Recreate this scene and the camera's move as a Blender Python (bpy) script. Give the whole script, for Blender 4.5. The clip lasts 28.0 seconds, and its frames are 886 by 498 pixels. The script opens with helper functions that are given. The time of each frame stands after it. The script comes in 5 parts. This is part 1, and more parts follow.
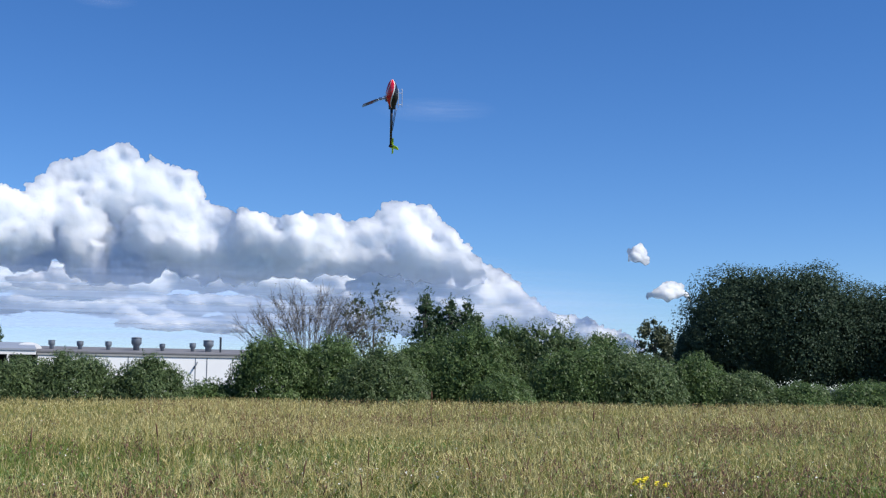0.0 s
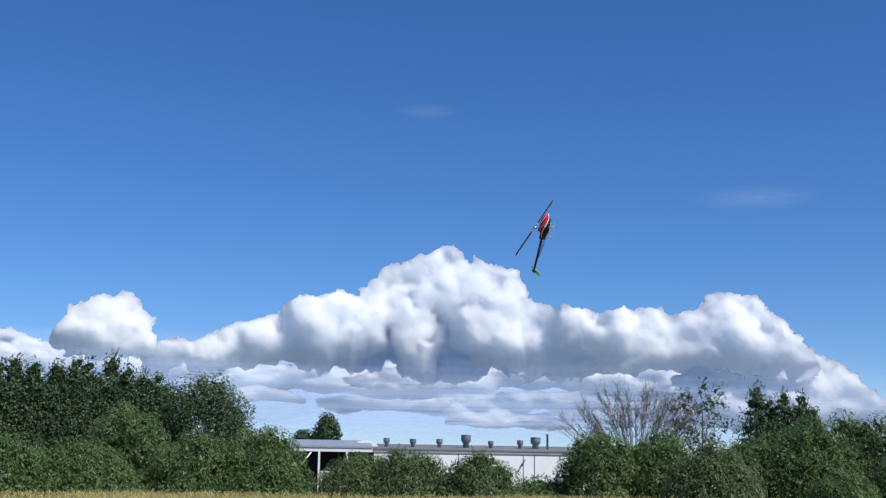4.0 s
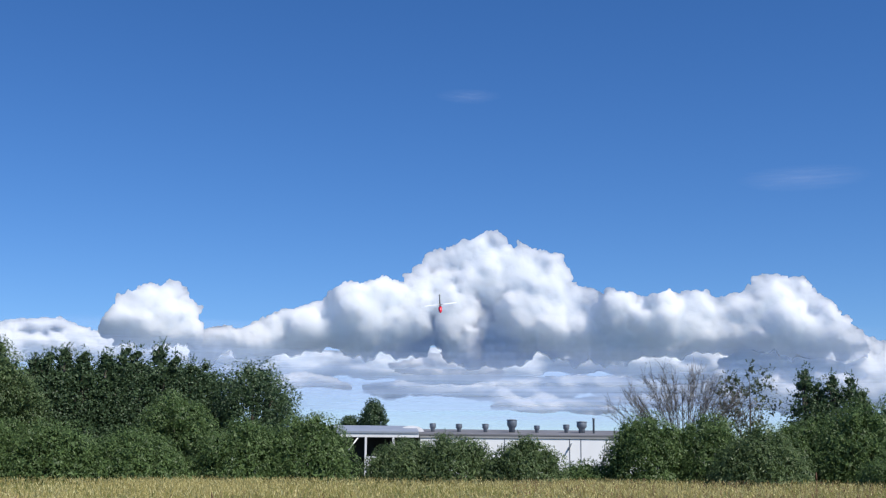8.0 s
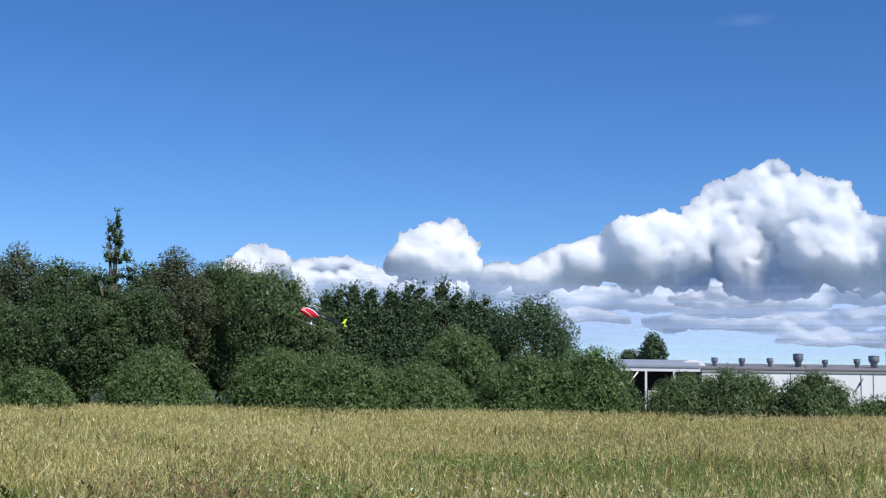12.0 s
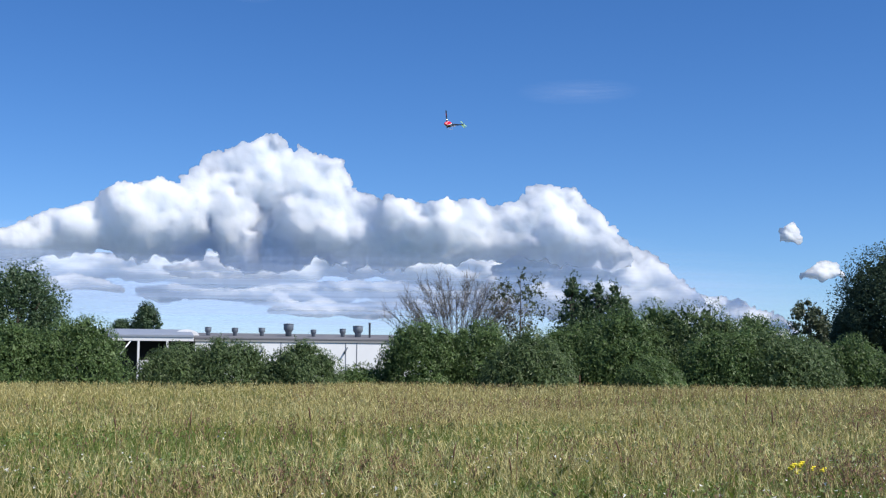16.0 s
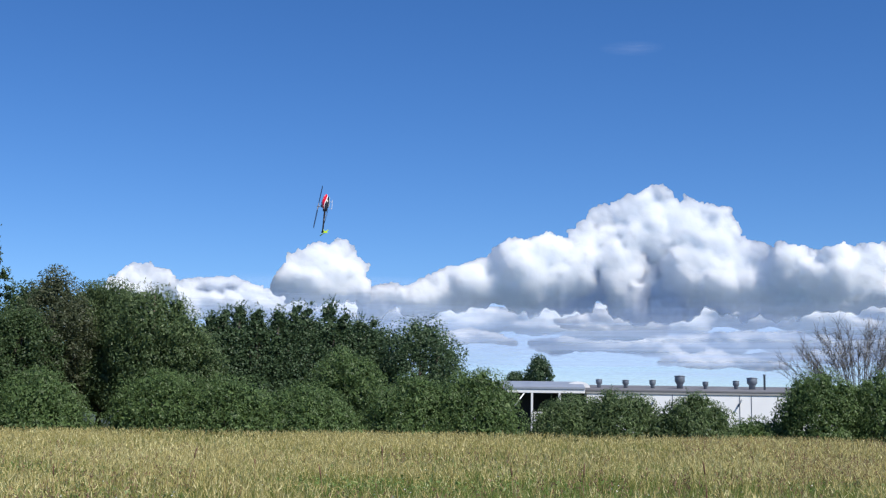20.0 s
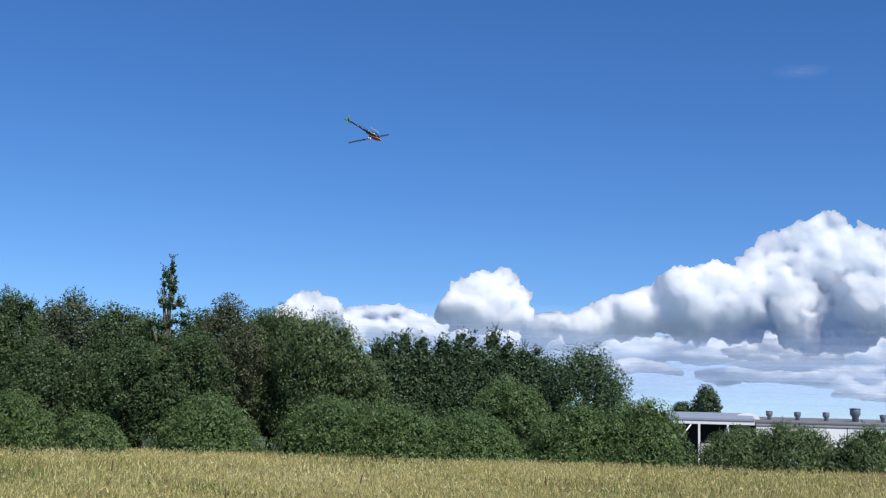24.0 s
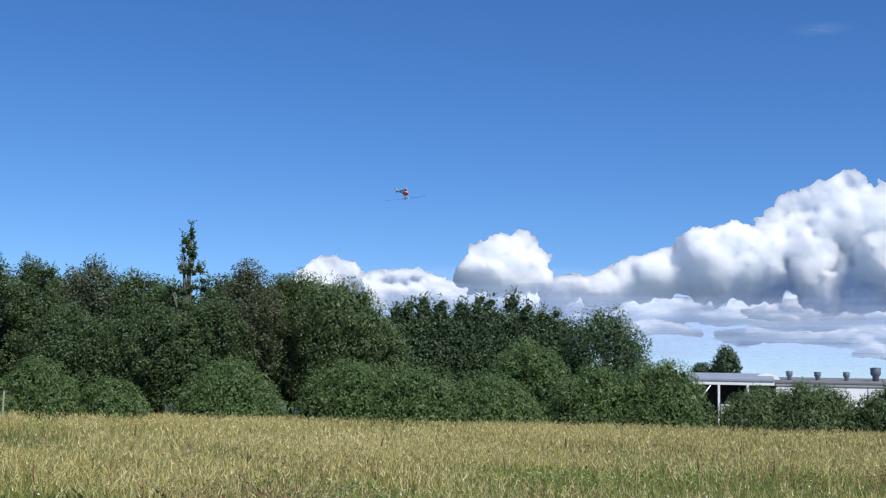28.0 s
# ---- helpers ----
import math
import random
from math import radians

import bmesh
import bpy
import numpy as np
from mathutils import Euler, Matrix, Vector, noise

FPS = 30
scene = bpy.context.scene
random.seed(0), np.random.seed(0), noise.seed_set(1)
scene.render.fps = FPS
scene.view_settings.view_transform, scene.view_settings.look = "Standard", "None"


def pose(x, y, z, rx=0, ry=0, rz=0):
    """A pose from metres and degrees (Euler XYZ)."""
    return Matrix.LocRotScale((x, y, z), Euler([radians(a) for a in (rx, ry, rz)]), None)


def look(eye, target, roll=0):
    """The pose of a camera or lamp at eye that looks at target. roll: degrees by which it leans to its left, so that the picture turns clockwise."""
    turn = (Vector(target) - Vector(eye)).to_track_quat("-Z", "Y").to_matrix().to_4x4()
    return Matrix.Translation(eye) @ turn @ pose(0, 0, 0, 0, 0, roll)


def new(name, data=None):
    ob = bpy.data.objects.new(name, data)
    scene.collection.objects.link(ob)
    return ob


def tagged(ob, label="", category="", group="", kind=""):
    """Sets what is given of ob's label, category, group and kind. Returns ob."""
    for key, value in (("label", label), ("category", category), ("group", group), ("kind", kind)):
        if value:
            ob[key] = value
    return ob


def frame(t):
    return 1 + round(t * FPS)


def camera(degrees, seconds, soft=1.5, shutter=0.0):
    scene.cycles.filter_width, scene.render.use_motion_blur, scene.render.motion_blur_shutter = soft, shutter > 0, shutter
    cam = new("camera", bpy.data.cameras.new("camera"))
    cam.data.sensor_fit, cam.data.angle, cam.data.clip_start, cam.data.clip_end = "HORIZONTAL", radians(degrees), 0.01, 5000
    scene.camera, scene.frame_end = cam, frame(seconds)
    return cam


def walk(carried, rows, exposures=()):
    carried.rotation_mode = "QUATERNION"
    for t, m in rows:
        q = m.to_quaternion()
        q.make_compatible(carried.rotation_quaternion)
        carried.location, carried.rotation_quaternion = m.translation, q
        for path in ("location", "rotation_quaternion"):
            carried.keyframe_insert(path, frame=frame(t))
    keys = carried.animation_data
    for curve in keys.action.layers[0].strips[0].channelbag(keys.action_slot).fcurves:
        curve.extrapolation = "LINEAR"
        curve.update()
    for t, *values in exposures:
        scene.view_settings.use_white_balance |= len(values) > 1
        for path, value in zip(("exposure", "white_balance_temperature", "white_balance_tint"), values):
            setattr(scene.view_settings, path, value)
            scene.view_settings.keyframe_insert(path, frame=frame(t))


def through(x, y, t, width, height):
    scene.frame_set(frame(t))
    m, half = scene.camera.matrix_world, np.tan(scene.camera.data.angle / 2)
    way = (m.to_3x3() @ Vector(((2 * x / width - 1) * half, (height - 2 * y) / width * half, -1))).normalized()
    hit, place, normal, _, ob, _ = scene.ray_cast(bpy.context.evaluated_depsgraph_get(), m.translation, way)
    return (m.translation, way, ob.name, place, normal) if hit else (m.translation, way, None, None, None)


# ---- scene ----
# The camera stands in the meadow, 1.6 m over the ground, and is turned by hand.
EYE = Vector((0, 0, 1.6))


def bearing(az, el=0.0, d=1.0):
    """The way from the eye by degrees to the right of +y and degrees up, d metres long."""
    a, e = radians(az), radians(el)
    return Vector((math.sin(a) * math.cos(e), math.cos(a) * math.cos(e), math.sin(e))) * d


cam = camera(39.33, 28.0, soft=1.25)
walk(cam, [(t, look(EYE, EYE + bearing(yaw, pitch), roll)) for t, yaw, pitch, roll in [
    (0, 13.74, 6.26, 0.64), (0.5, 5.96, 7.45, 0.86), (1, -1.15, 8.28, 1.17), (1.5, -2.64, 8.70, 1.21), (2, -0.51, 9.24, 1.07),
    (2.5, 1.11, 10.34, 0.78), (3, 1.12, 11.00, 0.67), (3.5, -0.58, 10.89, 0.74), (4, -1.24, 10.48, 0.81), (4.5, 2.08, 9.77, 0.49),
    (6.5, 2.18, 9.54, 0.75), (7, -3.67, 12.27, 0.70), (7.5, -4.46, 11.76, 0.53), (8, -3.28, 9.78, 0.43), (8.5, -2.57, 8.61, 0.78),
    (9, -2.99, 7.81, 0.89), (9.5, -3.26, 7.74, 0.73), (10, -3.45, 8.12, 0.57), (10.5, -4.26, 8.67, 0.57), (11, -10.27, 8.61, 0.71),
    (11.5, -16.96, 7.09, 0.99), (13.5, -8.37, 6.13, 0.69), (14, -5.39, 6.27, 0.68), (14.5, -1.24, 6.19, 0.53), (15, 2.08, 5.89, 0.15),
    (15.5, 5.13, 5.76, 0.07), (16, 7.00, 5.47, 0.34), (16.5, 5.19, 5.67, 0.88), (17, -0.00, 7.36, 0.64), (17.5, -3.35, 12.22, -0.45),
    (18, -5.04, 14.57, -0.82), (18.5, -6.49, 13.04, -0.35), (19, -7.34, 9.98, 0.33), (19.5, -8.67, 8.26, 0.69), (20, -10.91, 7.68, 0.82),
    (20.5, -12.42, 7.49, 1.11), (21, -12.89, 7.27, 1.42), (21.5, -13.55, 7.53, 1.39), (23.5, -16.34, 8.79, 1.76), (24, -18.54, 8.82, 1.75),
    (24.5, -24.23, 8.87, 1.63), (25, -26.88, 8.40, 1.55), (25.5, -24.02, 8.01, 1.40), (26, -22.48, 7.42, 1.33), (26.5, -23.04, 6.75, 1.58),
    (27, -22.21, 6.53, 1.76), (27.5, -20.62, 6.90, 1.52), (28, -19.35, 7.11, 1.29),
]], exposures=[(0, 0.25), (2, 0.2), (3, 0.1), (4.5, 0.15), (6.5, 0.15), (7.2, 0.05), (8.5, 0.2), (11, 0.2), (16, 0.25), (17, 0.2), (18, 0.0), (19, 0.06), (20, 0.2), (28, 0.2)])

# ---- sky, sun ----
SUN_AZ, SUN_EL = 128, 50
world = bpy.data.worlds.new("sky")
scene.world = world
world.use_nodes = True
wn = world.node_tree.nodes
sky = wn.new("ShaderNodeTexSky")
sky.sky_type = 'NISHITA'
sky.sun_disc = False
sky.sun_elevation, sky.sun_rotation = radians(SUN_EL), radians(SUN_AZ)
sky.altitude = 1500
sky.air_density, sky.dust_density, sky.ozone_density = 1.0, 0.0, 4.0
vivid = wn.new("ShaderNodeHueSaturation")
vivid.inputs["Saturation"].default_value = 1.2
tint = wn.new("ShaderNodeMix")
tint.data_type, tint.blend_type = 'RGBA', 'MULTIPLY'
tint.inputs[0].default_value = 1.0
tint.inputs[7].default_value = (0.865, 0.984, 1.212, 1)
world.node_tree.links.new(sky.outputs[0], vivid.inputs["Color"])
world.node_tree.links.new(vivid.outputs[0], tint.inputs[6])
world.node_tree.links.new(tint.outputs[2], wn["Background"].inputs[0])
wn["Background"].inputs[1].default_value = 0.09
sun = bpy.data.lights.new("sun", 'SUN')
sun.energy, sun.angle, sun.color = 5.0, radians(0.53), (1.0, 0.95, 0.88)
sun_ob = new("sun", sun)
sun_ob.matrix_world = look(bearing(SUN_AZ, SUN_EL, 400), (0, 0, 0))


# ---- materials ----
def material(name, colours, rough=0.8, scale=6.0, island=0.0, metal=0.0, bump=0.0, bump_scale=40.0, coat=0.0, through=0.0, specular=0.5, ob_random=0.0, coarse=None):
    """A surface whose colour runs over the given ones by noise at two sizes, by Random Per Island and by Object Info's Random."""
    m = bpy.data.materials.new(name)
    m.use_nodes = True
    t = m.node_tree
    n, link = t.nodes, t.links.new
    bsdf, out = n["Principled BSDF"], n["Material Output"]
    bsdf.inputs["Roughness"].default_value = rough
    bsdf.inputs["Metallic"].default_value = metal
    bsdf.inputs["Coat Weight"].default_value = coat
    bsdf.inputs["Specular IOR Level"].default_value = specular
    co = n.new("ShaderNodeTexCoord")
    fine = n.new("ShaderNodeTexNoise")
    fine.inputs["Scale"].default_value = scale
    fine.inputs["Detail"].default_value = 5
    big = n.new("ShaderNodeTexNoise")
    big.inputs["Scale"].default_value = coarse or scale / 9
    big.inputs["Detail"].default_value = 3
    geo = co.outputs["Object"]
    link(geo, fine.inputs["Vector"])
    link(geo, big.inputs["Vector"])
    mix = n.new("ShaderNodeMath")
    mix.operation = 'MULTIPLY_ADD'
    link(fine.outputs["Fac"], mix.inputs[0])
    mix.inputs[1].default_value = 0.5
    half = n.new("ShaderNodeMath")
    half.operation = 'MULTIPLY'
    link(big.outputs["Fac"], half.inputs[0])
    half.inputs[1].default_value = 0.5
    link(half.outputs[0], mix.inputs[2])
    value = mix.outputs[0]
    spread = n.new("ShaderNodeMapRange")
    link(value, spread.inputs[0])
    spread.inputs[1].default_value, spread.inputs[2].default_value = 0.3, 0.7
    value = spread.outputs[0]
    for weight, node, socket in ((island, "ShaderNodeNewGeometry", "Random Per Island"), (ob_random, "ShaderNodeObjectInfo", "Random")):
        if weight:
            src = n.new(node)
            m2 = n.new("ShaderNodeMix")
            m2.inputs[0].default_value = weight
            link(value, m2.inputs[2])
            link(src.outputs[socket], m2.inputs[3])
            value = m2.outputs[0]
    ramp = n.new("ShaderNodeValToRGB")
    el = ramp.color_ramp.elements
    while len(el) < len(colours):
        el.new(0.5)
    for k, c in enumerate(colours):
        el[k].position = k / max(1, len(colours) - 1)
        el[k].color = (*c, 1)
    link(value, ramp.inputs[0])
    link(ramp.outputs[0], bsdf.inputs["Base Color"])
    if bump:
        rel = n.new("ShaderNodeTexNoise")
        rel.inputs["Scale"].default_value = bump_scale
        rel.inputs["Detail"].default_value = 6
        link(geo, rel.inputs["Vector"])
        b = n.new("ShaderNodeBump")
        b.inputs["Strength"].default_value = bump
        link(rel.outputs["Fac"], b.inputs["Height"])
        link(b.outputs[0], bsdf.inputs["Normal"])
    if through:
        tr = n.new("ShaderNodeBsdfTranslucent")
        link(ramp.outputs[0], tr.inputs["Color"])
        ms = n.new("ShaderNodeMixShader")
        ms.inputs[0].default_value = through
        link(bsdf.outputs[0], ms.inputs[1])
        link(tr.outputs[0], ms.inputs[2])
        link(ms.outputs[0], out.inputs["Surface"])
    return m


def leafage(name, dark, mid, light, through=0.42, shine=0.4):
    return material(name, (dark, mid, light), rough=0.5, scale=0.8, island=0.55, through=through, specular=shine)


WILLOW = leafage("willow_leaves", (0.048, 0.082, 0.028), (0.104, 0.168, 0.057), (0.215, 0.319, 0.113))
SALLOW = leafage("sallow_leaves", (0.050, 0.080, 0.031), (0.104, 0.158, 0.062), (0.220, 0.303, 0.130))
GREYGREEN = leafage("grey_green_leaves", (0.047, 0.065, 0.034), (0.100, 0.130, 0.074), (0.214, 0.251, 0.157))
BIRCH = leafage("birch_leaves", (0.035, 0.063, 0.025), (0.074, 0.121, 0.047), (0.152, 0.225, 0.089))
DARKLEAF = leafage("dark_leaves", (0.036, 0.060, 0.038), (0.056, 0.090, 0.056), (0.084, 0.124, 0.078), 0.3, 0.1)
ASPEN = leafage("aspen_leaves", (0.036, 0.068, 0.034), (0.078, 0.130, 0.061), (0.168, 0.251, 0.122))
BROWNING = leafage("browning_leaves", (0.041, 0.056, 0.028), (0.086, 0.107, 0.054), (0.173, 0.189, 0.103))
BARK = material("bark", ((0.05, 0.042, 0.035), (0.13, 0.11, 0.09)), 0.9, 14, bump=0.6)
GREYBARK = material("grey_bark", ((0.070, 0.066, 0.062), (0.150, 0.140, 0.130)), 0.9, 10, bump=0.4)
SOIL = material("meadow_soil", ((0.050, 0.058, 0.020), (0.090, 0.088, 0.034), (0.135, 0.118, 0.055)), 1.0, 2.5, bump=0.8, bump_scale=12, coarse=0.12)
GREEN_BLADE = material("green_grass", ((0.060, 0.115, 0.018), (0.165, 0.240, 0.042), (0.350, 0.385, 0.105)), 0.5, 0.5, island=0.55, through=0.45, coarse=0.09)
DRY_BLADE = material("dry_grass", ((0.270, 0.240, 0.062), (0.460, 0.395, 0.125), (0.760, 0.670, 0.290)), 0.5, 0.45, island=0.65, through=0.4, coarse=0.09)
SEED = material("seed_heads", ((0.270, 0.210, 0.070), (0.545, 0.460, 0.170), (0.920, 0.850, 0.460)), 0.6, 0.5, island=0.75, through=0.35, coarse=0.08)
REDDISH = material("sorrel_heads", ((0.12, 0.065, 0.040), (0.24, 0.135, 0.080), (0.38, 0.25, 0.16)), 0.8, 3, island=0.7, through=0.3)
HERB = material("herb_leaves", ((0.085, 0.160, 0.030), (0.170, 0.265, 0.060), (0.330, 0.420, 0.150)), 0.45, 0.8, island=0.7, through=0.4, coarse=0.12)
PETAL = material("white_petals", ((0.70, 0.70, 0.62), (0.82, 0.82, 0.78)), 0.7, 5, through=0.3)
WHITE_WALL = material("white_sheet_wall", ((0.74, 0.75, 0.76), (0.82, 0.83, 0.83)), 0.6, 0.5, bump=0.05)
ROOF_GREY = material("grey_roof_sheet", ((0.10, 0.10, 0.11), (0.19, 0.19, 0.20)), 0.7, 0.6, coarse=0.05)
ROOF_BLUE = material("blue_grey_roof_sheet", ((0.22, 0.25, 0.30), (0.32, 0.35, 0.40)), 0.45, 0.6, coarse=0.05)
FASCIA = material("fascia_board", ((0.22, 0.22, 0.22), (0.34, 0.34, 0.33)), 0.7, 1)
# near-black puts the shade inside the open shed into its back wall
DARK_INSIDE = material("dark_interior", ((0.02, 0.02, 0.025), (0.05, 0.05, 0.055)), 0.8, 1)
VENT = material("vent_steel", ((0.10, 0.12, 0.15), (0.22, 0.25, 0.29)), 0.5, 2, metal=0.3)
STEEL_WHITE = material("white_painted_steel", ((0.68, 0.68, 0.68), (0.80, 0.80, 0.80)), 0.5, 3)
CLOUD = material("cloud", ((0.82, 0.88, 0.985), (0.86, 0.91, 0.99)), 1.0, 0.01, specular=0.0, bump=0.3, bump_scale=0.03, through=0.36)
# grey-blue puts the shade of the lower layers into the vapour's colour
CLOUD_SHADED = material("shaded_cloud", ((0.68, 0.77, 0.89), (0.80, 0.87, 0.95)), 1.0, 0.008, specular=0.0, bump=0.25, bump_scale=0.02, through=0.3)
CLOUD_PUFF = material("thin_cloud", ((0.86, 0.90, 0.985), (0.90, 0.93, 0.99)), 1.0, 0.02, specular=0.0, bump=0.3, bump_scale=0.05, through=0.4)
for m, deep in ((CLOUD, 85.0), (CLOUD_SHADED, 85.0), (CLOUD_PUFF, 9.0)):
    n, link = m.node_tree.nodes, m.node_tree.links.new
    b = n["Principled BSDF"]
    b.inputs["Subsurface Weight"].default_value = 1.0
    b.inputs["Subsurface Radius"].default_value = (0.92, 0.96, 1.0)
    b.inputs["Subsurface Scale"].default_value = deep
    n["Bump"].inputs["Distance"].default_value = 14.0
    # the vapour thins out at its borders in torn shreds
    co = n.new("ShaderNodeTexCoord")
    shreds = n.new("ShaderNodeTexNoise")
    shreds.inputs["Scale"].default_value, shreds.inputs["Detail"].default_value, shreds.inputs["Roughness"].default_value = 0.022, 7, 0.62
    link(co.outputs["Object"], shreds.inputs["Vector"])
    thick = n.new("ShaderNodeAttribute")
    thick.attribute_name = "thickness"
    torn = n.new("ShaderNodeMath")
    torn.operation = 'MULTIPLY_ADD'
    torn.inputs[1].default_value = 0.9
    link(shreds.outputs["Fac"], torn.inputs[0])
    link(thick.outputs["Fac"], torn.inputs[2])
    cover = n.new("ShaderNodeMapRange")
    cover.interpolation_type = 'SMOOTHSTEP'
    cover.inputs[1].default_value, cover.inputs[2].default_value = 0.76, 1.15
    link(torn.outputs[0], cover.inputs[0])
    clear = n.new("ShaderNodeBsdfTransparent")
    veil = n.new("ShaderNodeMixShader")
    out = n["Material Output"]
    link(cover.outputs[0], veil.inputs[0])
    link(clear.outputs[0], veil.inputs[1])
    link(out.inputs["Surface"].links[0].from_socket, veil.inputs[2])
    link(veil.outputs[0], out.inputs["Surface"])


# ---- helpers for meshes ----
def mesh_of(name, verts, faces, mat, smooth=False):
    me = bpy.data.meshes.new(name)
    me.from_pydata(np.asarray(verts).tolist() if isinstance(verts, np.ndarray) else verts, [], np.asarray(faces).tolist() if isinstance(faces, np.ndarray) else faces)
    me.materials.append(mat)
    if smooth:
        me.polygons.foreach_set("use_smooth", [True] * len(me.polygons))
    return me


def quads(name, verts, mat, per=4):
    """A mesh of loose pieces with the same number of corners each, from an array (pieces * corners, 3)."""
    n = len(verts) // per
    me = bpy.data.meshes.new(name)
    me.vertices.add(n * per)
    me.vertices.foreach_set("co", np.ascontiguousarray(verts, dtype=np.float32).ravel())
    me.loops.add(n * per)
    me.loops.foreach_set("vertex_index", np.arange(n * per, dtype=np.int32))
    me.polygons.add(n)
    me.polygons.foreach_set("loop_start", np.arange(0, n * per, per, dtype=np.int32))
    me.update(calc_edges=True)
    me.validate()
    me.materials.append(mat)
    return me


def part(name, data, mat, parent, label=""):
    """One mesh object under a thing or a part, from a bmesh or a mesh."""
    if isinstance(data, bmesh.types.BMesh):
        me = bpy.data.meshes.new(name)
        data.to_mesh(me)
        data.free()
        me.materials.append(mat)
        data = me
    ob = new(name, data)
    ob.parent = parent
    if label:
        ob["label"] = label
    return ob


def thing(name, label, category, place=(0, 0, 0), turn=0.0, group="", kind=""):
    e = new(name)
    e.empty_display_size = 0.3
    e.matrix_world = pose(*place, 0, 0, turn)
    return tagged(e, label, category, group, kind)


def box(bm, lo, hi, bevel=0.0):
    m = Matrix.LocRotScale([(a + b) / 2 for a, b in zip(lo, hi)], None, [abs(b - a) for a, b in zip(lo, hi)])
    made = bmesh.ops.create_cube(bm, size=1, matrix=m)
    if bevel:
        edges = {e for v in made["verts"] for e in v.link_edges}
        bmesh.ops.bevel(bm, geom=list(edges), offset=bevel, segments=2, affect='EDGES')
    return bm


def tube(points, radii, sides=8, bm=None):
    """A tapered tube along points."""
    bm = bm or bmesh.new()
    rings = []
    pts = [Vector(p) for p in points]
    for k, p in enumerate(pts):
        d = (pts[min(k + 1, len(pts) - 1)] - pts[max(k - 1, 0)]).normalized()
        q = d.to_track_quat('Z', 'Y')
        rings.append([bm.verts.new(p + q @ Vector((math.cos(a), math.sin(a), 0)) * radii[k]) for a in [2 * math.pi * s / sides for s in range(sides)]])
    for a, b in zip(rings, rings[1:]):
        for s in range(sides):
            f = bm.faces.new((a[s], a[(s + 1) % sides], b[(s + 1) % sides], b[s]))
            f.smooth = True
    bm.faces.new(rings[0][::-1])
    bm.faces.new(rings[-1])
    return bm


def lathe(profile, sides=16, bm=None, at=(0, 0, 0)):
    """A turned body from (radius, z) pairs."""
    return tube([(at[0], at[1], at[2] + z) for r, z in profile], [r for r, z in profile], sides, bm)


# ---- ground ----
bm = bmesh.new()
bmesh.ops.create_grid(bm, x_segments=60, y_segments=60, size=4600)
ground = part("ground", bm, SOIL, None)
# past the meadow the land is dark wood and field
gn, glink = SOIL.node_tree.nodes, SOIL.node_tree.links.new
where = gn.new("ShaderNodeTexCoord")
far = gn.new("ShaderNodeVectorMath")
far.operation = 'LENGTH'
glink(where.outputs["Object"], far.inputs[0])
edge = gn.new("ShaderNodeMapRange")
edge.inputs[1].default_value, edge.inputs[2].default_value = 110, 170
glink(far.outputs["Value"], edge.inputs[0])
land = gn.new("ShaderNodeMix")
land.data_type = 'RGBA'
land.inputs[7].default_value = (0.045, 0.062, 0.048, 1)
glink(edge.outputs[0], land.inputs[0])
glink(gn["Color Ramp"].outputs[0], land.inputs[6])
glink(land.outputs[2], gn["Principled BSDF"].inputs["Base Color"])
tagged(ground, "flat meadow ground under tall dry summer grass", "ground", kind="structure")


# ---- trees and bushes ----
def fan(rng, n):
    v = rng.normal(size=(n, 3))
    return v / np.linalg.norm(v, axis=1, keepdims=True)


def leaf_quads(rng, at, out, size, slim=0.5, upright=0.0):
    """Pointed leaves, one at each place, facing roughly the given ways."""
    n = len(at)
    nor = out + rng.normal(scale=0.6, size=(n, 3))
    nor /= np.linalg.norm(nor, axis=1, keepdims=True)
    a = np.cross(nor, fan(rng, n))
    if upright:
        a += np.array([0, 0, upright])
        a -= nor * (a * nor).sum(axis=1, keepdims=True)
    a /= np.linalg.norm(a, axis=1, keepdims=True) + 1e-9
    b = np.cross(nor, a)
    s = (size * rng.uniform(0.65, 1.3, n))[:, None]
    v = np.empty((n, 3, 3))
    v[:, 0] = at - a * s * 0.5 + b * s * slim * 0.5
    v[:, 1] = at - a * s * 0.4 - b * s * slim * 0.5 + nor * s * 0.10
    v[:, 2] = at + a * s * 0.6 - nor * s * 0.08
    return v.reshape(-1, 3)


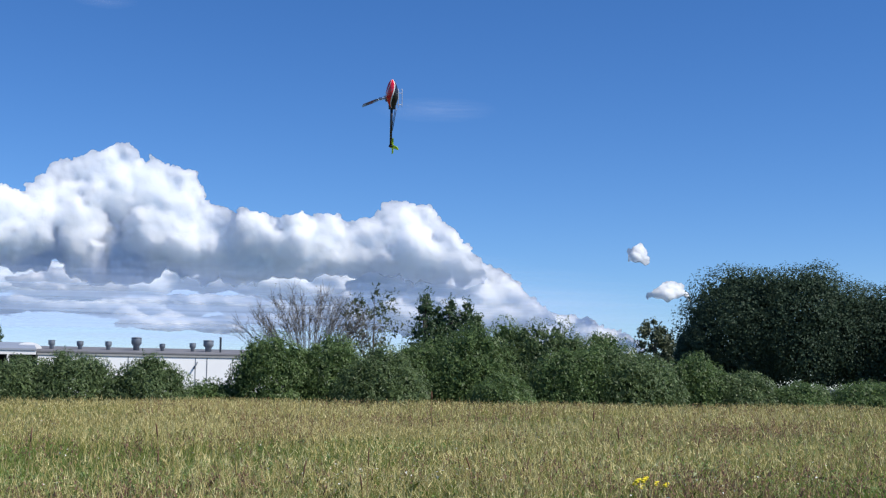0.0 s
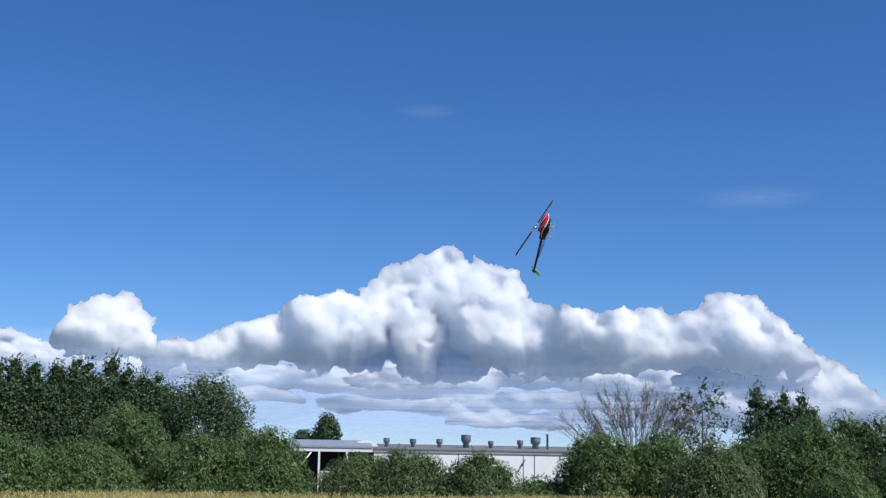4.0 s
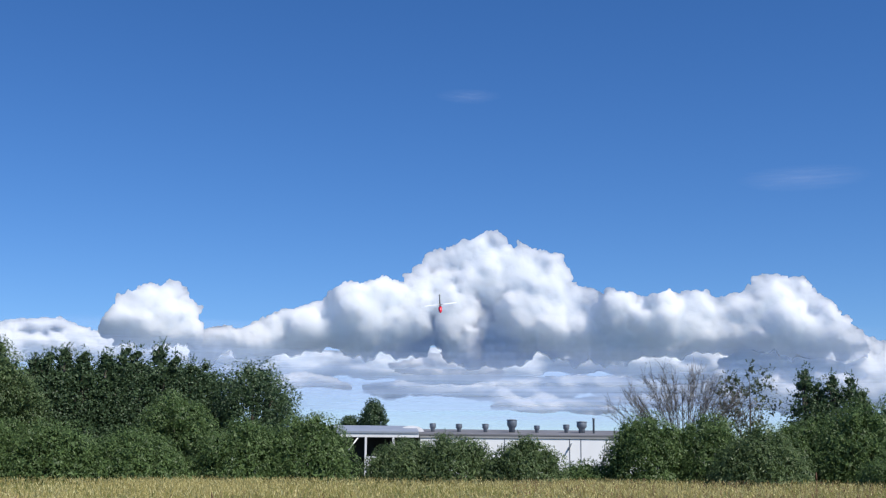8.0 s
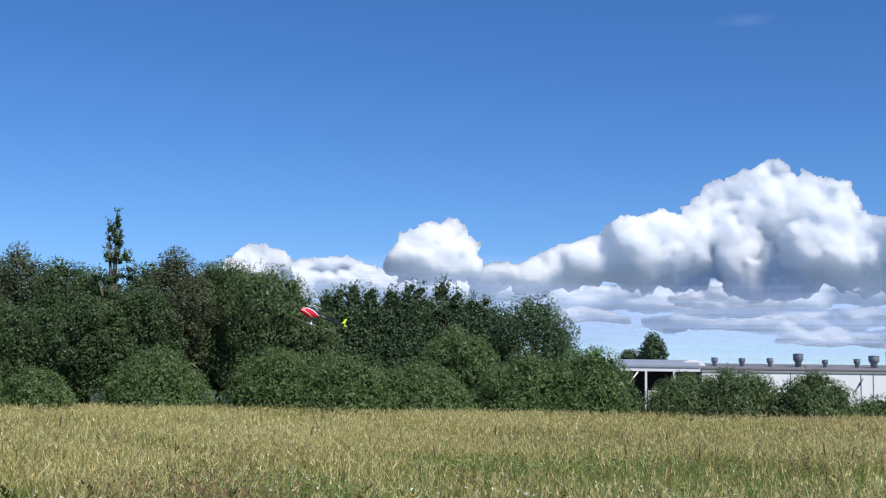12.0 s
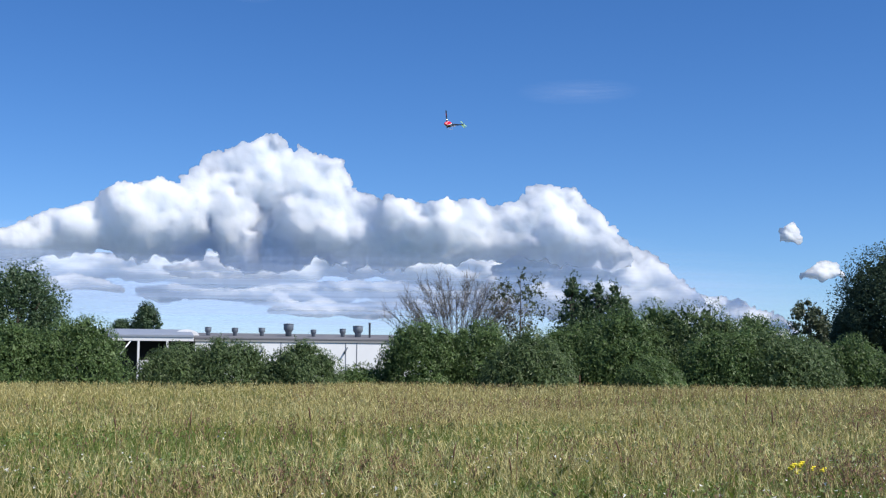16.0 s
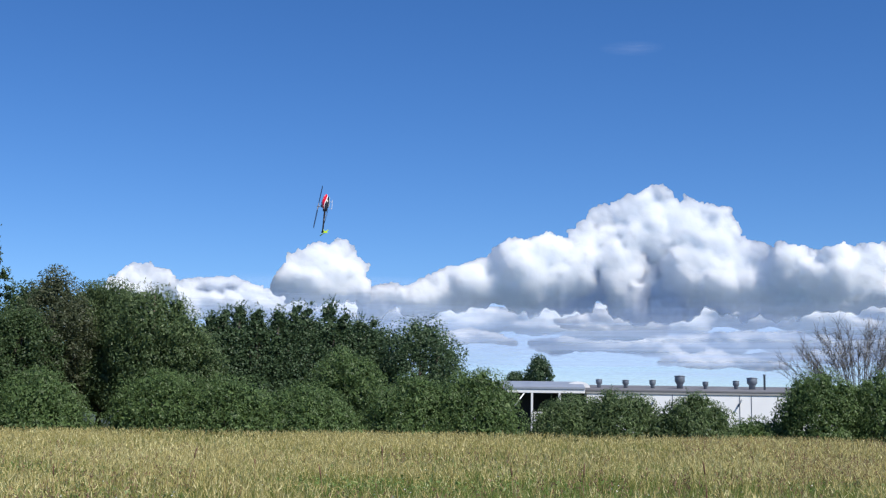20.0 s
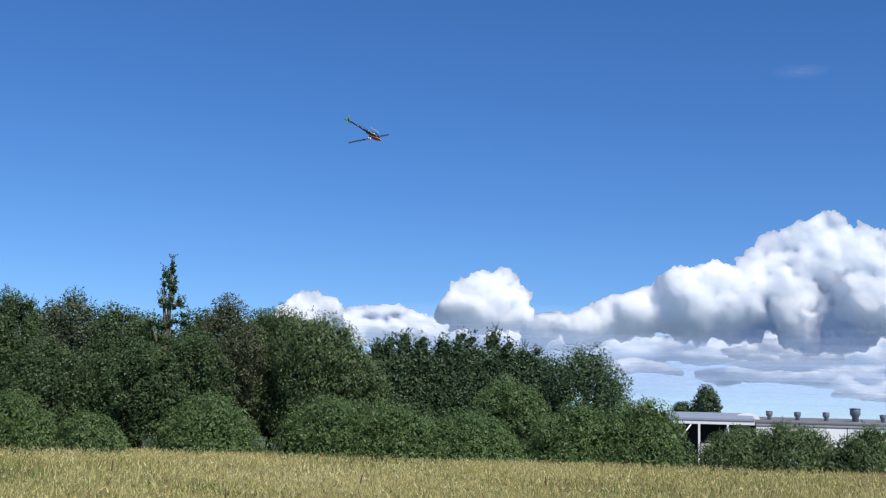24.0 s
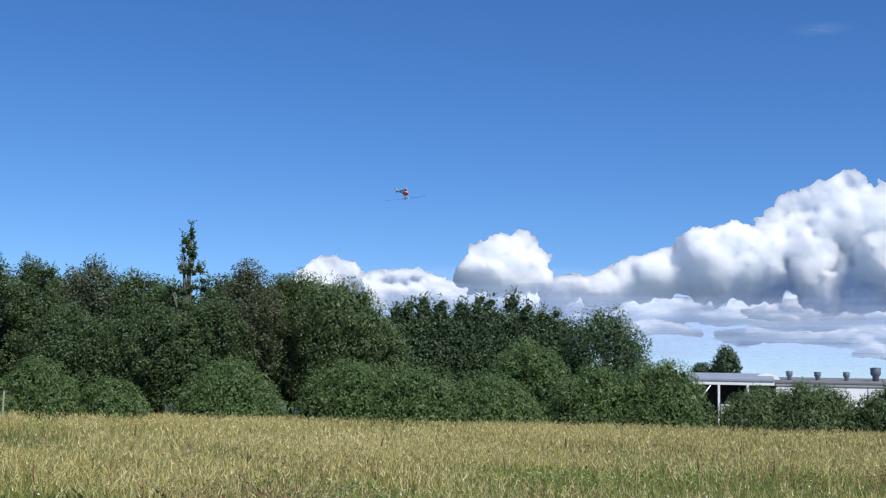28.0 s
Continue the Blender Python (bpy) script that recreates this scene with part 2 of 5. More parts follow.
def lobes_for(rng, shape, r, h, z0, k):
    """Centres and radii of the clumps that make up a crown."""
    i = np.arange(k) + 0.5
    ang = i * 2.39996 + rng.uniform(0, 6.28)
    u = np.clip(i / k + rng.normal(scale=0.03, size=k), 0.01, 0.99)
    if shape == "bush":
        ph = np.arccos(1 - u * 1.0)
        prof = np.sin(ph)
        z = np.cos(ph)
        size = r * rng.uniform(0.12, 0.32, k)
        q = 1 - 0.22 * rng.uniform(0.7, 1.3, k)
        c = np.stack([np.cos(ang) * prof * r * q, np.sin(ang) * prof * r * q, z * (h - size * 0.75) * rng.uniform(0.8, 1.05, k)], 1)
        c[:, 2] = np.maximum(c[:, 2], 0.25 * size)
    elif shape == "round":
        ph = np.arccos(1 - 2 * u * 0.94)
        size = r * rng.uniform(0.15, 0.37, k)
        q = 1 - 0.3 * rng.uniform(0.6, 1.5, k)
        q = q * (1 + 0.16 * np.sin(ang * 2 + rng.uniform(0, 6)))
        mid, half = (z0 + h) / 2, (h - z0) / 2
        c = np.stack([np.cos(ang) * np.sin(ph) * r * q, np.sin(ang) * np.sin(ph) * r * q, mid + np.cos(ph) * (half - size * 0.7) * rng.uniform(0.86, 1.03, k)], 1)
        c[:, :2] += rng.normal(scale=0.09 * r, size=(k, 2))
    elif shape == "wispy":
        # loose tufts up a slender stem
        size = (0.05 + 0.22 * u) * r * rng.uniform(0.5, 1.1, k)
        off = (0.08 + 0.75 * u) * r * rng.uniform(0.1, 1.0, k)
        c = np.stack([np.cos(ang) * off, np.sin(ang) * off, h - (h - z0) * u ** 0.9 * rng.uniform(0.9, 1.05, k) - size], 1)
    elif shape == "spire":
        size = (0.13 + 0.42 * u) * r * rng.uniform(0.55, 1.0, k)
        prof = (0.04 + 0.96 * u ** 0.8) * r
        c = np.stack([np.cos(ang) * prof * 0.66, np.sin(ang) * prof * 0.66, h - (h - z0) * u ** 0.85 - size * 0.6], 1)
    else:
        # several upright leaders side by side
        lead = 7
        which = rng.integers(0, lead, k)
        la = np.arange(lead) * 2.4 + rng.uniform(0, 6)
        lr = np.array([0.1, 0.62, 0.6, 0.72, 0.55, 0.4, 0.78]) * r
        lh = h * np.array([1.0, 0.93, 0.97, 0.86, 0.9, 0.95, 0.82])
        size = (0.14 + 0.42 * u) * r * rng.uniform(0.85, 1.2, k)
        wob = (0.01 + 0.75 * u ** 0.8) * r
        c = np.stack([np.cos(la[which]) * lr[which] + np.cos(ang) * wob * 0.7, np.sin(la[which]) * lr[which] + np.sin(ang) * wob * 0.7, lh[which] - (lh[which] - z0) * u ** 1.5 - size * 0.5], 1)
    return c, size


def crown_mesh(rng, shape, r, h, z0, n, leaf, mat, k, sprigs, slim, loose, upright=0.0):
    n, leaf, k = int(n * 1.45), leaf * 0.8, int(k * 1.3)
    c, s = lobes_for(rng, shape, r, h, z0, k)
    s = s * loose
    w = s ** 1.6 / (s ** 1.6).sum()
    pick = rng.choice(k, n, p=w)
    d = fan(rng, n)
    turned = (d[:, 1] > 0.2) & (rng.uniform(0, 1, n) < 0.45)
    d[turned, 1] *= -1
    at = c[pick] + d * (s[pick] * (rng.uniform(0.6, 1.06, n) if shape == "round" else rng.uniform(0.78, 1.04, n)))[:, None]
    # leave out what lies deep inside another clump
    keep = np.ones(n, bool)
    for j in range(k):
        keep &= ~((np.linalg.norm((at - c[j]) / s[j], axis=1) < 0.66) & (pick != j))
    keep &= at[:, 2] > 0.05
    at, d = at[keep], d[keep]
    up = np.array([0, 0, 0.35])
    out = [leaf_quads(rng, at, d + up, leaf, slim, upright)]
    # a looser filling inside
    m = n // 3
    pj = rng.choice(k, m)
    inner = c[pj] * np.array([0.9, 0.9, 0.97]) + fan(rng, m) * (s[pj] * rng.uniform(0, 0.72, m))[:, None]
    inner = inner[inner[:, 2] > 0.05]
    out.append(leaf_quads(rng, inner, fan(rng, len(inner)), leaf * 1.9, 0.8))
    # shoots that stand out of the outline
    sprigs = sprigs * 2 // 3
    if sprigs:
        pj = rng.choice(k, sprigs)
        dd = fan(rng, sprigs) * 0.55 + np.array([0, 0, 0.75])
        dd /= np.linalg.norm(dd, axis=1, keepdims=True)
        steps = 8
        length = rng.uniform(0.2, 0.55, sprigs) * min(r, 3.0) * (0.26 if shape == "round" else 0.27)
        root = c[pj] + dd * (s[pj] * 0.9)[:, None]
        q = np.linspace(0, 1, steps)
        sp = root[:, None, :] + dd[:, None, :] * (q[None, :, None] * length[:, None, None]) + rng.normal(scale=leaf * 0.22, size=(sprigs, steps, 3)) * (1.15 - q)[None, :, None]
        sp = sp.reshape(-1, 3)
        sp = sp[sp[:, 2] > 0.05]
        out.append(leaf_quads(rng, sp, fan(rng, len(sp)) + up, leaf * 0.8, slim, upright))
    return quads("crown", np.concatenate(out), mat, 3), c, s


def add_limbs(rng, name, c, z_from, r_trunk, count, bark, t):
    for j in rng.choice(len(c), min(count, len(c)), replace=False):
        end = Vector(c[j])
        start = Vector((0, 0, min(z_from * rng.uniform(0.5, 1.3), end.z * 0.8)))
        mid = start.lerp(end, 0.5) + Vector((0, 0, 0.12 * (end - start).length))
        part(name, tube([start, mid, end], [r_trunk * 0.5, r_trunk * 0.3, r_trunk * 0.08], 5), bark, t)


def tree(name, label, category, seed, az, half, top, d, shape, mat, n=7280, leaf=0.240, k=34, z0=None, bark=BARK, sprigs=60, slim=0.8, wide=1.0, group="", loose=1.0):
    """A tree or bush whose crown fills half degrees to each side of a bearing and reaches top degrees over the eye's level."""
    rng = np.random.default_rng(seed)
    h = 1.6 + d * math.tan(radians(top))
    r = d * math.tan(radians(half)) * wide * (1.12 if shape == "bush" else 1.2)
    z0 = 0.0 if shape == "bush" else (0.16 * h if z0 is None else z0)
    p = bearing(az, 0, d)
    t = thing(name, label, category, (p.x, p.y, 0), -az, group)
    slim, upright = (0.42, 1.3) if mat in (WILLOW, SALLOW) else (slim, 0.0)
    leaf = leaf * 1.35 if upright else leaf
    me, c, s = crown_mesh(rng, shape, r, h, z0, n, leaf, mat, k, sprigs, slim, loose, upright)
    part("crown", me, mat, t)
    rt = (0.025 * h + 0.02) * (0.35 if loose < 0.6 else 1.0)
    if shape == "bush":
        add_limbs(rng, "stem", c, 0.15, 0.09, 9, bark, t)
    else:
        lean = rng.normal(scale=0.1, size=2)
        part("trunk", tube([(0, 0, -0.1), (lean[0], lean[1], h * 0.3), (0, 0, h * 0.62), (0, 0, h * 0.93)], [rt * 1.3, rt, rt * 0.55, rt * 0.12], 9), bark, t)
        add_limbs(rng, "limb", c, h * 0.35, rt, 11, bark, t)
    return t


BUSH = "dense green willow bush at the edge of the meadow"
# front bushes: bearing, half width, top, distance, seed
for az, half, top, d, seed in ((-42.1, 2.3, 2.05, 79, 1), (-39.4, 1.3, 0.8, 76, 2), (-37.2, 1.9, 1.6, 79, 3), (-46.6, 1.7, 0.9, 78, 60),
                               (-28.9, 2.5, 1.75, 79, 4), (-23.6, 2.4, 2.1, 80, 5), (-20.6, 2.4, 1.75, 79, 6),
                               (-17.2, 2.5, 1.45, 79, 7), (-12.2, 2.3, 2.0, 80, 8), (-9.4, 2.4, 2.3, 80, 9), (-34.0, 1.6, 0.9, 78, 61)):
    tree("willow_bush", BUSH, "bush", seed, az, half, top, d, "bush", WILLOW, n=13000, leaf=0.155, k=52, sprigs=70, group="bushes along the meadow")
for az, half, top, d, seed in ((-4.9, 2.1, 1.2, 82, 10), (-2.7, 2.2, 1.42, 81, 11), (0.5, 1.9, 1.22, 80, 12)):
    tree("sallow_bush", "grey-green sallow bush before the white warehouse", "bush", seed, az, half, top, d, "bush", SALLOW, n=10400, leaf=0.149, k=46, sprigs=50, group="bushes before the warehouse")
for az, half, top, d, seed in ((6.0, 2.0, 2.45, 83, 13), (8.7, 2.2, 2.25, 84, 14), (10.9, 2.1, 1.7, 79, 15), (12.9, 2.2, 2.4, 86, 16), (15.2, 2.6, 2.75, 85, 17),
                               (18.4, 2.8, 3.15, 87, 18), (16.5, 1.55, 0.5, 76, 19), (16.9, 2.2, 3.0, 89, 29), (20.0, 2.3, 2.0, 80, 20), (22.4, 2.3, 1.9, 80, 21), (21.0, 2.2, 2.75, 88, 22),
                               (25.2, 1.8, 1.5, 84, 23), (27.4, 1.7, 0.75, 84, 24), (29.8, 1.6, 0.3, 84, 25), (32.7, 1.9, 0.45, 84, 26), (35.6, 1.8, 0.5, 84, 27)):
    tree("sallow_bush", BUSH, "bush", seed, az, half, top, d, "bush", WILLOW if seed % 3 else SALLOW, n=13000, leaf=0.155, k=52, sprigs=60, group="bushes along the meadow")
tree("undergrowth_bush", "low weedy bush before the white warehouse wall", "bush", 28, 3.2, 1.6, 0.12, 84, "bush", WILLOW, n=4680, leaf=0.140)

# the wood behind
WOOD = "leafy green birch tree in the wood behind the meadow"
for az, half, top, d, seed, mat, shape in ((-44.3, 1.6, 6.0, 86, 30, GREYGREEN, "round"), (-42.2, 0.9, 5.1, 92, 31, BIRCH, "round"), (-39.6, 1.7, 6.2, 87, 32, BIRCH, "round"),
                                           (-37.4, 1.5, 6.0, 89, 33, BIRCH, "round"), (-35.3, 1.6, 6.15, 90, 34, GREYGREEN, "round"), (-32.9, 1.6, 5.8, 88, 35, BIRCH, "round"),
                                           (-41.0, 1.6, 3.9, 84, 36, BIRCH, "round"), (-36.0, 1.9, 4.0, 84, 37, BIRCH, "round"), (-32.2, 1.9, 4.2, 84, 38, BIRCH, "round"),
                                           (-28.3, 1.9, 6.2, 88, 39, BROWNING, "round"), (-26.2, 1.8, 6.1, 90, 40, SALLOW, "round"), (-24.0, 2.3, 5.75, 86, 41, SALLOW, "round"), (-22.6, 1.5, 4.3, 85, 44, SALLOW, "round"),
                                           (-29.8, 1.6, 4.6, 85, 42, BIRCH, "round"), (-47.6, 1.6, 5.2, 84, 43, BIRCH, "round")):
    tree("birch_tree" if mat is BIRCH else "alder_tree", WOOD if mat is BIRCH else "grey-green alder tree in the wood", "tree", seed, az, half, top, d, shape, mat, n=15600, leaf=0.170, z0=0.3, group="trees of the wood", sprigs=110, k=56)
for i, (az, top) in enumerate(((-43.2, 4.9), (-40.8, 5.3), (-38.5, 5.5), (-36.4, 5.4), (-34.1, 5.4), (-31.9, 5.3), (-29.6, 5.7), (-27.2, 5.6), (-25.2, 5.5))):
    tree("birch_tree", "leafy green birch tree deep in the wood", "tree", 80 + i, az, 1.7, top, 94, "round", BIRCH, n=9360, leaf=0.199, z0=0.3, k=46, group="trees of the wood", sprigs=90)
tree("birch_tree", "tall slender birch tree with a thin airy top", "tree", 45, -30.95, 2.3, 8.0, 86, "wispy", BIRCH, n=5000, leaf=0.175, k=64, sprigs=120)
tree("aspen_tree", "tall dark green pointed tree at the wood's end", "tree", 46, -46.5, 1.8, 8.6, 82, "spire", ASPEN, n=9000, leaf=0.190, k=100, sprigs=150)
for az, top, seed in ((-21.5, 4.6, 47), (-20.9, 4.95, 48), (-20.2, 5.15, 49), (-19.4, 5.0, 50), (-18.4, 4.95, 52), (-17.6, 5.2, 53), (-17.1, 5.1, 72), (-16.1, 5.35, 73), (-15.4, 4.9, 74), (-14.7, 4.7, 75), (-14.2, 4.3, 76)):
    tree("aspen_tree", "dark green aspen tree with an upright leader", "tree", seed, az, 2.1, top, 96, "spire", ASPEN, n=8000, leaf=0.190, z0=0.5, k=85, sprigs=160, group="aspens behind the hedge")
for i, az in enumerate((-21.2, -19.8, -18.4, -17.0, -15.6, -14.2)):
    tree("aspen_tree", "dense dark green aspen in the second row", "tree", 90 + i, az, 1.3, 4.7 - 0.08 * abs(i - 2), 101, "round", ASPEN, n=6400, leaf=0.201, z0=0.3, k=40, sprigs=40, group="aspens behind the hedge")
tree("birch_tree", "round-crowned dark green tree behind the hedge", "tree", 53, -11.9, 1.95, 4.5, 96, "round", ASPEN, n=14560, leaf=0.190, k=60, z0=1.0)
tree("willow_bush", "tall rounded willow bush behind the hedge", "bush", 54, -15.2, 2.2, 3.0, 88, "bush", WILLOW, n=12480, leaf=0.164, k=52)
# right of the warehouse
tree("aspen_tree", "thinly leaved aspen beside a bare bush", "tree", 55, 10.6, 1.5, 4.6, 92, "leaders", GREYGREEN, n=1700, leaf=0.170, z0=2.0, k=130, sprigs=160, loose=0.5)
for az, half, top, seed in ((12.95, 1.7, 4.5, 56), (13.5, 1.5, 3.8, 77), (14.1, 1.6, 4.2, 57), (14.9, 1.7, 4.0, 58), (15.4, 1.3, 3.4, 78)):
    tree("aspen_tree", "dark green young aspen with a pointed top", "tree", seed, az, half, top, 90, "spire", ASPEN, n=5200, leaf=0.164, z0=1.0, k=70, sprigs=110)
tree("birch_tree", "small thin-leaved birch in the distance", "tree", 59, 23.5, 0.85, 3.2, 120, "leaders", GREYGREEN, n=3640, leaf=0.259, z0=2.0, k=40)
for az, half, top, d, seed in ((27.4, 2.3, 5.45, 112, 62), (30.0, 2.5, 5.65, 112, 63), (32.9, 2.4, 4.6, 114, 64), (35.6, 2.6, 5.0, 114, 65), (25.2, 0.8, 2.7, 110, 66)):
    tree("oak_tree", "broad dense very dark green oak tree", "tree", seed, az, half, top, d, "round", DARKLEAF, n=42000, leaf=0.205, k=130, z0=0.8, sprigs=0, group="dark oaks")
# beyond the warehouse
tree("lime_tree", "far dark round tree beyond the warehouse roof", "tree", 67, -6.44, 0.6, 2.86, 210, "round", ASPEN, n=5600, leaf=0.330, k=70)
tree("lime_tree", "far dark low tree beyond the warehouse roof", "tree", 68, -7.5, 0.55, 2.2, 210, "round", ASPEN, n=3600, leaf=0.330, k=50)


def bare_shrub(seed, az, half, top, d):
    """A leafless many-stemmed bush: stems that fork twice."""
    rng = np.random.default_rng(seed)
    h = 1.6 + d * math.tan(radians(top))
    r = d * math.tan(radians(half))
    p = bearing(az, 0, d)
    t = thing("bare_bush", "tall leafless brown bush with fanning bare stems", "bush", (p.x, p.y, 0))
    tips = []
    for i in range(90):
        bm = bmesh.new()
        a, lean = rng.uniform(0, 6.28), rng.uniform(0.02, 1.0) ** 0.5
        end = Vector((math.cos(a) * r * 1.45 * lean, math.sin(a) * r * 1.45 * lean, h * (1.0 - 0.36 * lean ** 2.5) * rng.uniform(0.86, 1.0)))
        mid = Vector((end.x * 0.52, end.y * 0.52, end.z * 0.62))
        tube([(end.x * 0.14, end.y * 0.14, 0), mid, end], [0.024, 0.018, 0.010], 4, bm)
        for _ in range(19):
            s = mid.lerp(end, rng.uniform(0.0, 0.9))
            o = Vector(rng.normal(scale=0.45, size=3)) + Vector((end.x / h, end.y / h, 1.0))
            e2 = s + o.normalized() * rng.uniform(0.5, 1.3)
            tube([s, s.lerp(e2, 0.5) + Vector(rng.normal(scale=0.05, size=3)), e2], [0.014, 0.011, 0.007], 3, bm)
            tips.append(e2)
        part("stem", bm, GREYBARK, t)
    at = np.array([tips[i] for i in rng.choice(len(tips), 160)]) + rng.normal(scale=0.08, size=(160, 3))
    part("withered_leaves", quads("withered_leaves", leaf_quads(rng, at, fan(rng, 160), 0.14), BROWNING, 3), BROWNING, t)
    return t


bare_shrub(70, 7.6, 2.5, 4.75, 91)


# ---- warehouse ----
def warehouse():
    """A long low hall: an open shed with a blue-grey roof at one end, a white hall with roof vents beyond."""
    a, b = bearing(-9.6, 0, 152), bearing(7.0, 0, 156)
    along = math.degrees(math.atan2(b.y - a.y, b.x - a.x))
    length = (b - a).length
    t = thing("warehouse", "long low white warehouse with an open shed at one end", "warehouse", (a.x, a.y, 0), along)

    def x_at(az):
        # distance along the front at a bearing
        v = bearing(az)
        u = (b - a).normalized()
        s = (a.x * v.y - a.y * v.x) / (u.y * v.x - u.x * v.y)
        return s

    join = x_at(-4.25)
    eave, deep = 5.0, 24.0
    bm = bmesh.new()
    box(bm, (join, 0, 0), (length, 0.25, eave - 0.45), 0.02)
    front = part("wall", bm, WHITE_WALL, t)
    bm = bmesh.new()
    box(bm, (join, deep - 0.25, 0), (length, deep, eave), 0.02)
    part("wall", bm, WHITE_WALL, t)
    for x in (join, length - 0.25):
        bm = bmesh.new()
        box(bm, (x, 0.25, 0), (x + 0.25, deep - 0.25, eave - 0.45), 0.02)
        part("wall", bm, WHITE_WALL, t)
    # joints between the wall's panels
    for az in (-0.4, 2.55, 3.06, 5.6):
        x = x_at(az)
        bm = bmesh.new()
        # each joint is added as a thin strip just proud of the wall
        box(bm, (x - 0.05, -0.03, 0), (x + 0.05, 0.0, eave - 0.45))
        part("panel_joint", bm, VENT, t, "thin grey joint between wall panels")
    for az in (-1.25, 2.55):
        x = x_at(az)
        bm = tube([(x - 0.25, -0.35, eave - 1.8), (x + 0.2, -0.35, eave - 0.95)], [0.09, 0.09], 8)
        box(bm, (x - 0.05, -0.35, eave - 1.5), (x + 0.05, 0.0, eave - 1.4))
        part("wall_lamp", bm, VENT, t, "slanted dark lamp on the white wall")
    bm = bmesh.new()
    box(bm, (join - 0.1, -0.10, eave - 0.45), (length + 0.4, 0.22, eave - 0.13), 0.02)
    part("fascia", bm, FASCIA, t)
    # hall roof, slightly pitched
    bm = bmesh.new()
    rise = 0.75
    prof = [(-0.15, eave - 0.12), (-0.15, eave + 0.05), (deep / 2, eave + rise + 0.17), (deep + 0.6, eave + 0.05), (deep + 0.6, eave - 0.12), (deep / 2, eave + rise)]
    rows = [[bm.verts.new((x, y, z)) for y, z in prof] for x in (join - 0.4, length + 0.5)]
    for i in range(6):
        bm.faces.new((rows[0][i], rows[1][i], rows[1][(i + 1) % 6], rows[0][(i + 1) % 6]))
    for q in ((0, 1, 2, 5), (2, 3, 4, 5)):
        bm.faces.new([rows[0][i] for i in q][::-1])
        bm.faces.new([rows[1][i] for i in q])
    part("roof", bm, ROOF_GREY, t, "dark grey low-pitched roof")
    # shed: columns, beam, roof
    bm = bmesh.new()
    s0 = 0.0
    top = eave + 1.05
    prof = [(-3.4, eave - 0.02), (-3.4, eave + 0.2), (8.0, top + 0.15), (8.0, top - 0.1)]
    rows = [[bm.verts.new((x, y, z)) for y, z in prof] for x in (s0 - 0.5, join - 0.3)]
    for i in range(4):
        bm.faces.new((rows[0][i], rows[1][i], rows[1][(i + 1) % 4], rows[0][(i + 1) % 4]))
    bm.faces.new(rows[0][::-1])
    bm.faces.new(rows[1])
    part("shed_roof", bm, ROOF_BLUE, t, "blue-grey sheet roof of the open shed")
    bm = bmesh.new()
    box(bm, (s0 - 0.3, -3.3, eave - 0.50), (join - 0.3, -3.1, eave - 0.02), 0.02)
    part("beam", bm, STEEL_WHITE, t, "white edge beam")
    for az in (-9.3, -8.0, -6.73, -5.5):
        x = x_at(az)
        bm = bmesh.new()
        box(bm, (x - 0.13, -3.3, 0), (x + 0.13, -3.04, eave - 0.50), 0.02)
        part("column", bm, STEEL_WHITE, t)
    x = x_at(-6.73)
    part("brace", tube([(x - 2.6, -3.17, 2.2), (x - 0.9, -3.17, eave - 0.52)], [0.09, 0.09], 6), STEEL_WHITE, t)
    bm = bmesh.new()
    box(bm, (s0, 7.6, 0), (join, 7.9, top - 0.2))
    part("back_wall", bm, DARK_INSIDE, t)
    bm = bmesh.new()
    box(bm, (x + 3.2, 2.6, 0), (x + 5.8, 5.6, 3.6), 0.05)
    part("stored_crate", bm, VENT, t)
    bm = bmesh.new()
    box(bm, (x + 0.2, -2.6, 0), (x + 1.3, -1.2, 2.3), 0.05)
    part("white_cabinet", bm, STEEL_WHITE, t)
    # vents on the roof
    for az, top_el, wide in ((-3.6, 1.77, 0.40), (-2.36, 1.75, 0.40), (-1.11, 1.76, 0.40), (0.14, 1.96, 0.62), (1.31, 1.70, 0.36), (2.69, 1.75, 0.40), (3.41, 1.89, 0.64)):
        x = x_at(az)
        dist = (a + (b - a).normalized() * x).length
        y = 5.0
        base = eave + 0.05 + (y + 0.6) / (deep / 2 + 0.6) * rise
        tp = 1.6 + (dist + y) * math.tan(radians(top_el))
        hh = tp - base
        v = part("vent", lathe([(wide * 0.62, base - 0.15), (wide * 0.62, base + hh * 0.34), (wide * 0.75, base + hh * 0.42), (wide, base + hh * 0.55), (wide, base + hh * 0.94), (wide * 0.9, base + hh)], 14, None, (x, y, 0)), VENT, t, "grey steel roof vent")
        part("cap", lathe([(wide * 1.06, base + hh * 0.93), (wide * 1.06, base + hh * 0.98), (wide * 0.4, base + hh * 1.03)], 14, None, (x, y, 0)), VENT, v)
    x = x_at(3.9)
    part("mast", lathe([(0.13, eave), (0.13, eave + 2.1), (0.17, eave + 2.12), (0.17, eave + 2.25)], 8, None, (x, 4, 0)), VENT, t)
    # a rounded white skylight where the roofs meet
    x = x_at(-4.6)
    bm = bmesh.new()
    prof = [(1.5 * math.cos(q), 0.75 * math.sin(q)) for q in [math.pi * i / 10 for i in range(11)]]
    rows = [[bm.verts.new((x + px_, y, eave + 0.35 + pz)) for px_, pz in prof] for y in (3.5, 10.0)]
    for i in range(10):
        f = bm.faces.new((rows[0][i], rows[1][i], rows[1][i + 1], rows[0][i + 1]))
        f.smooth = True
    bm.faces.new(rows[0][::-1])
    bm.faces.new(rows[1])
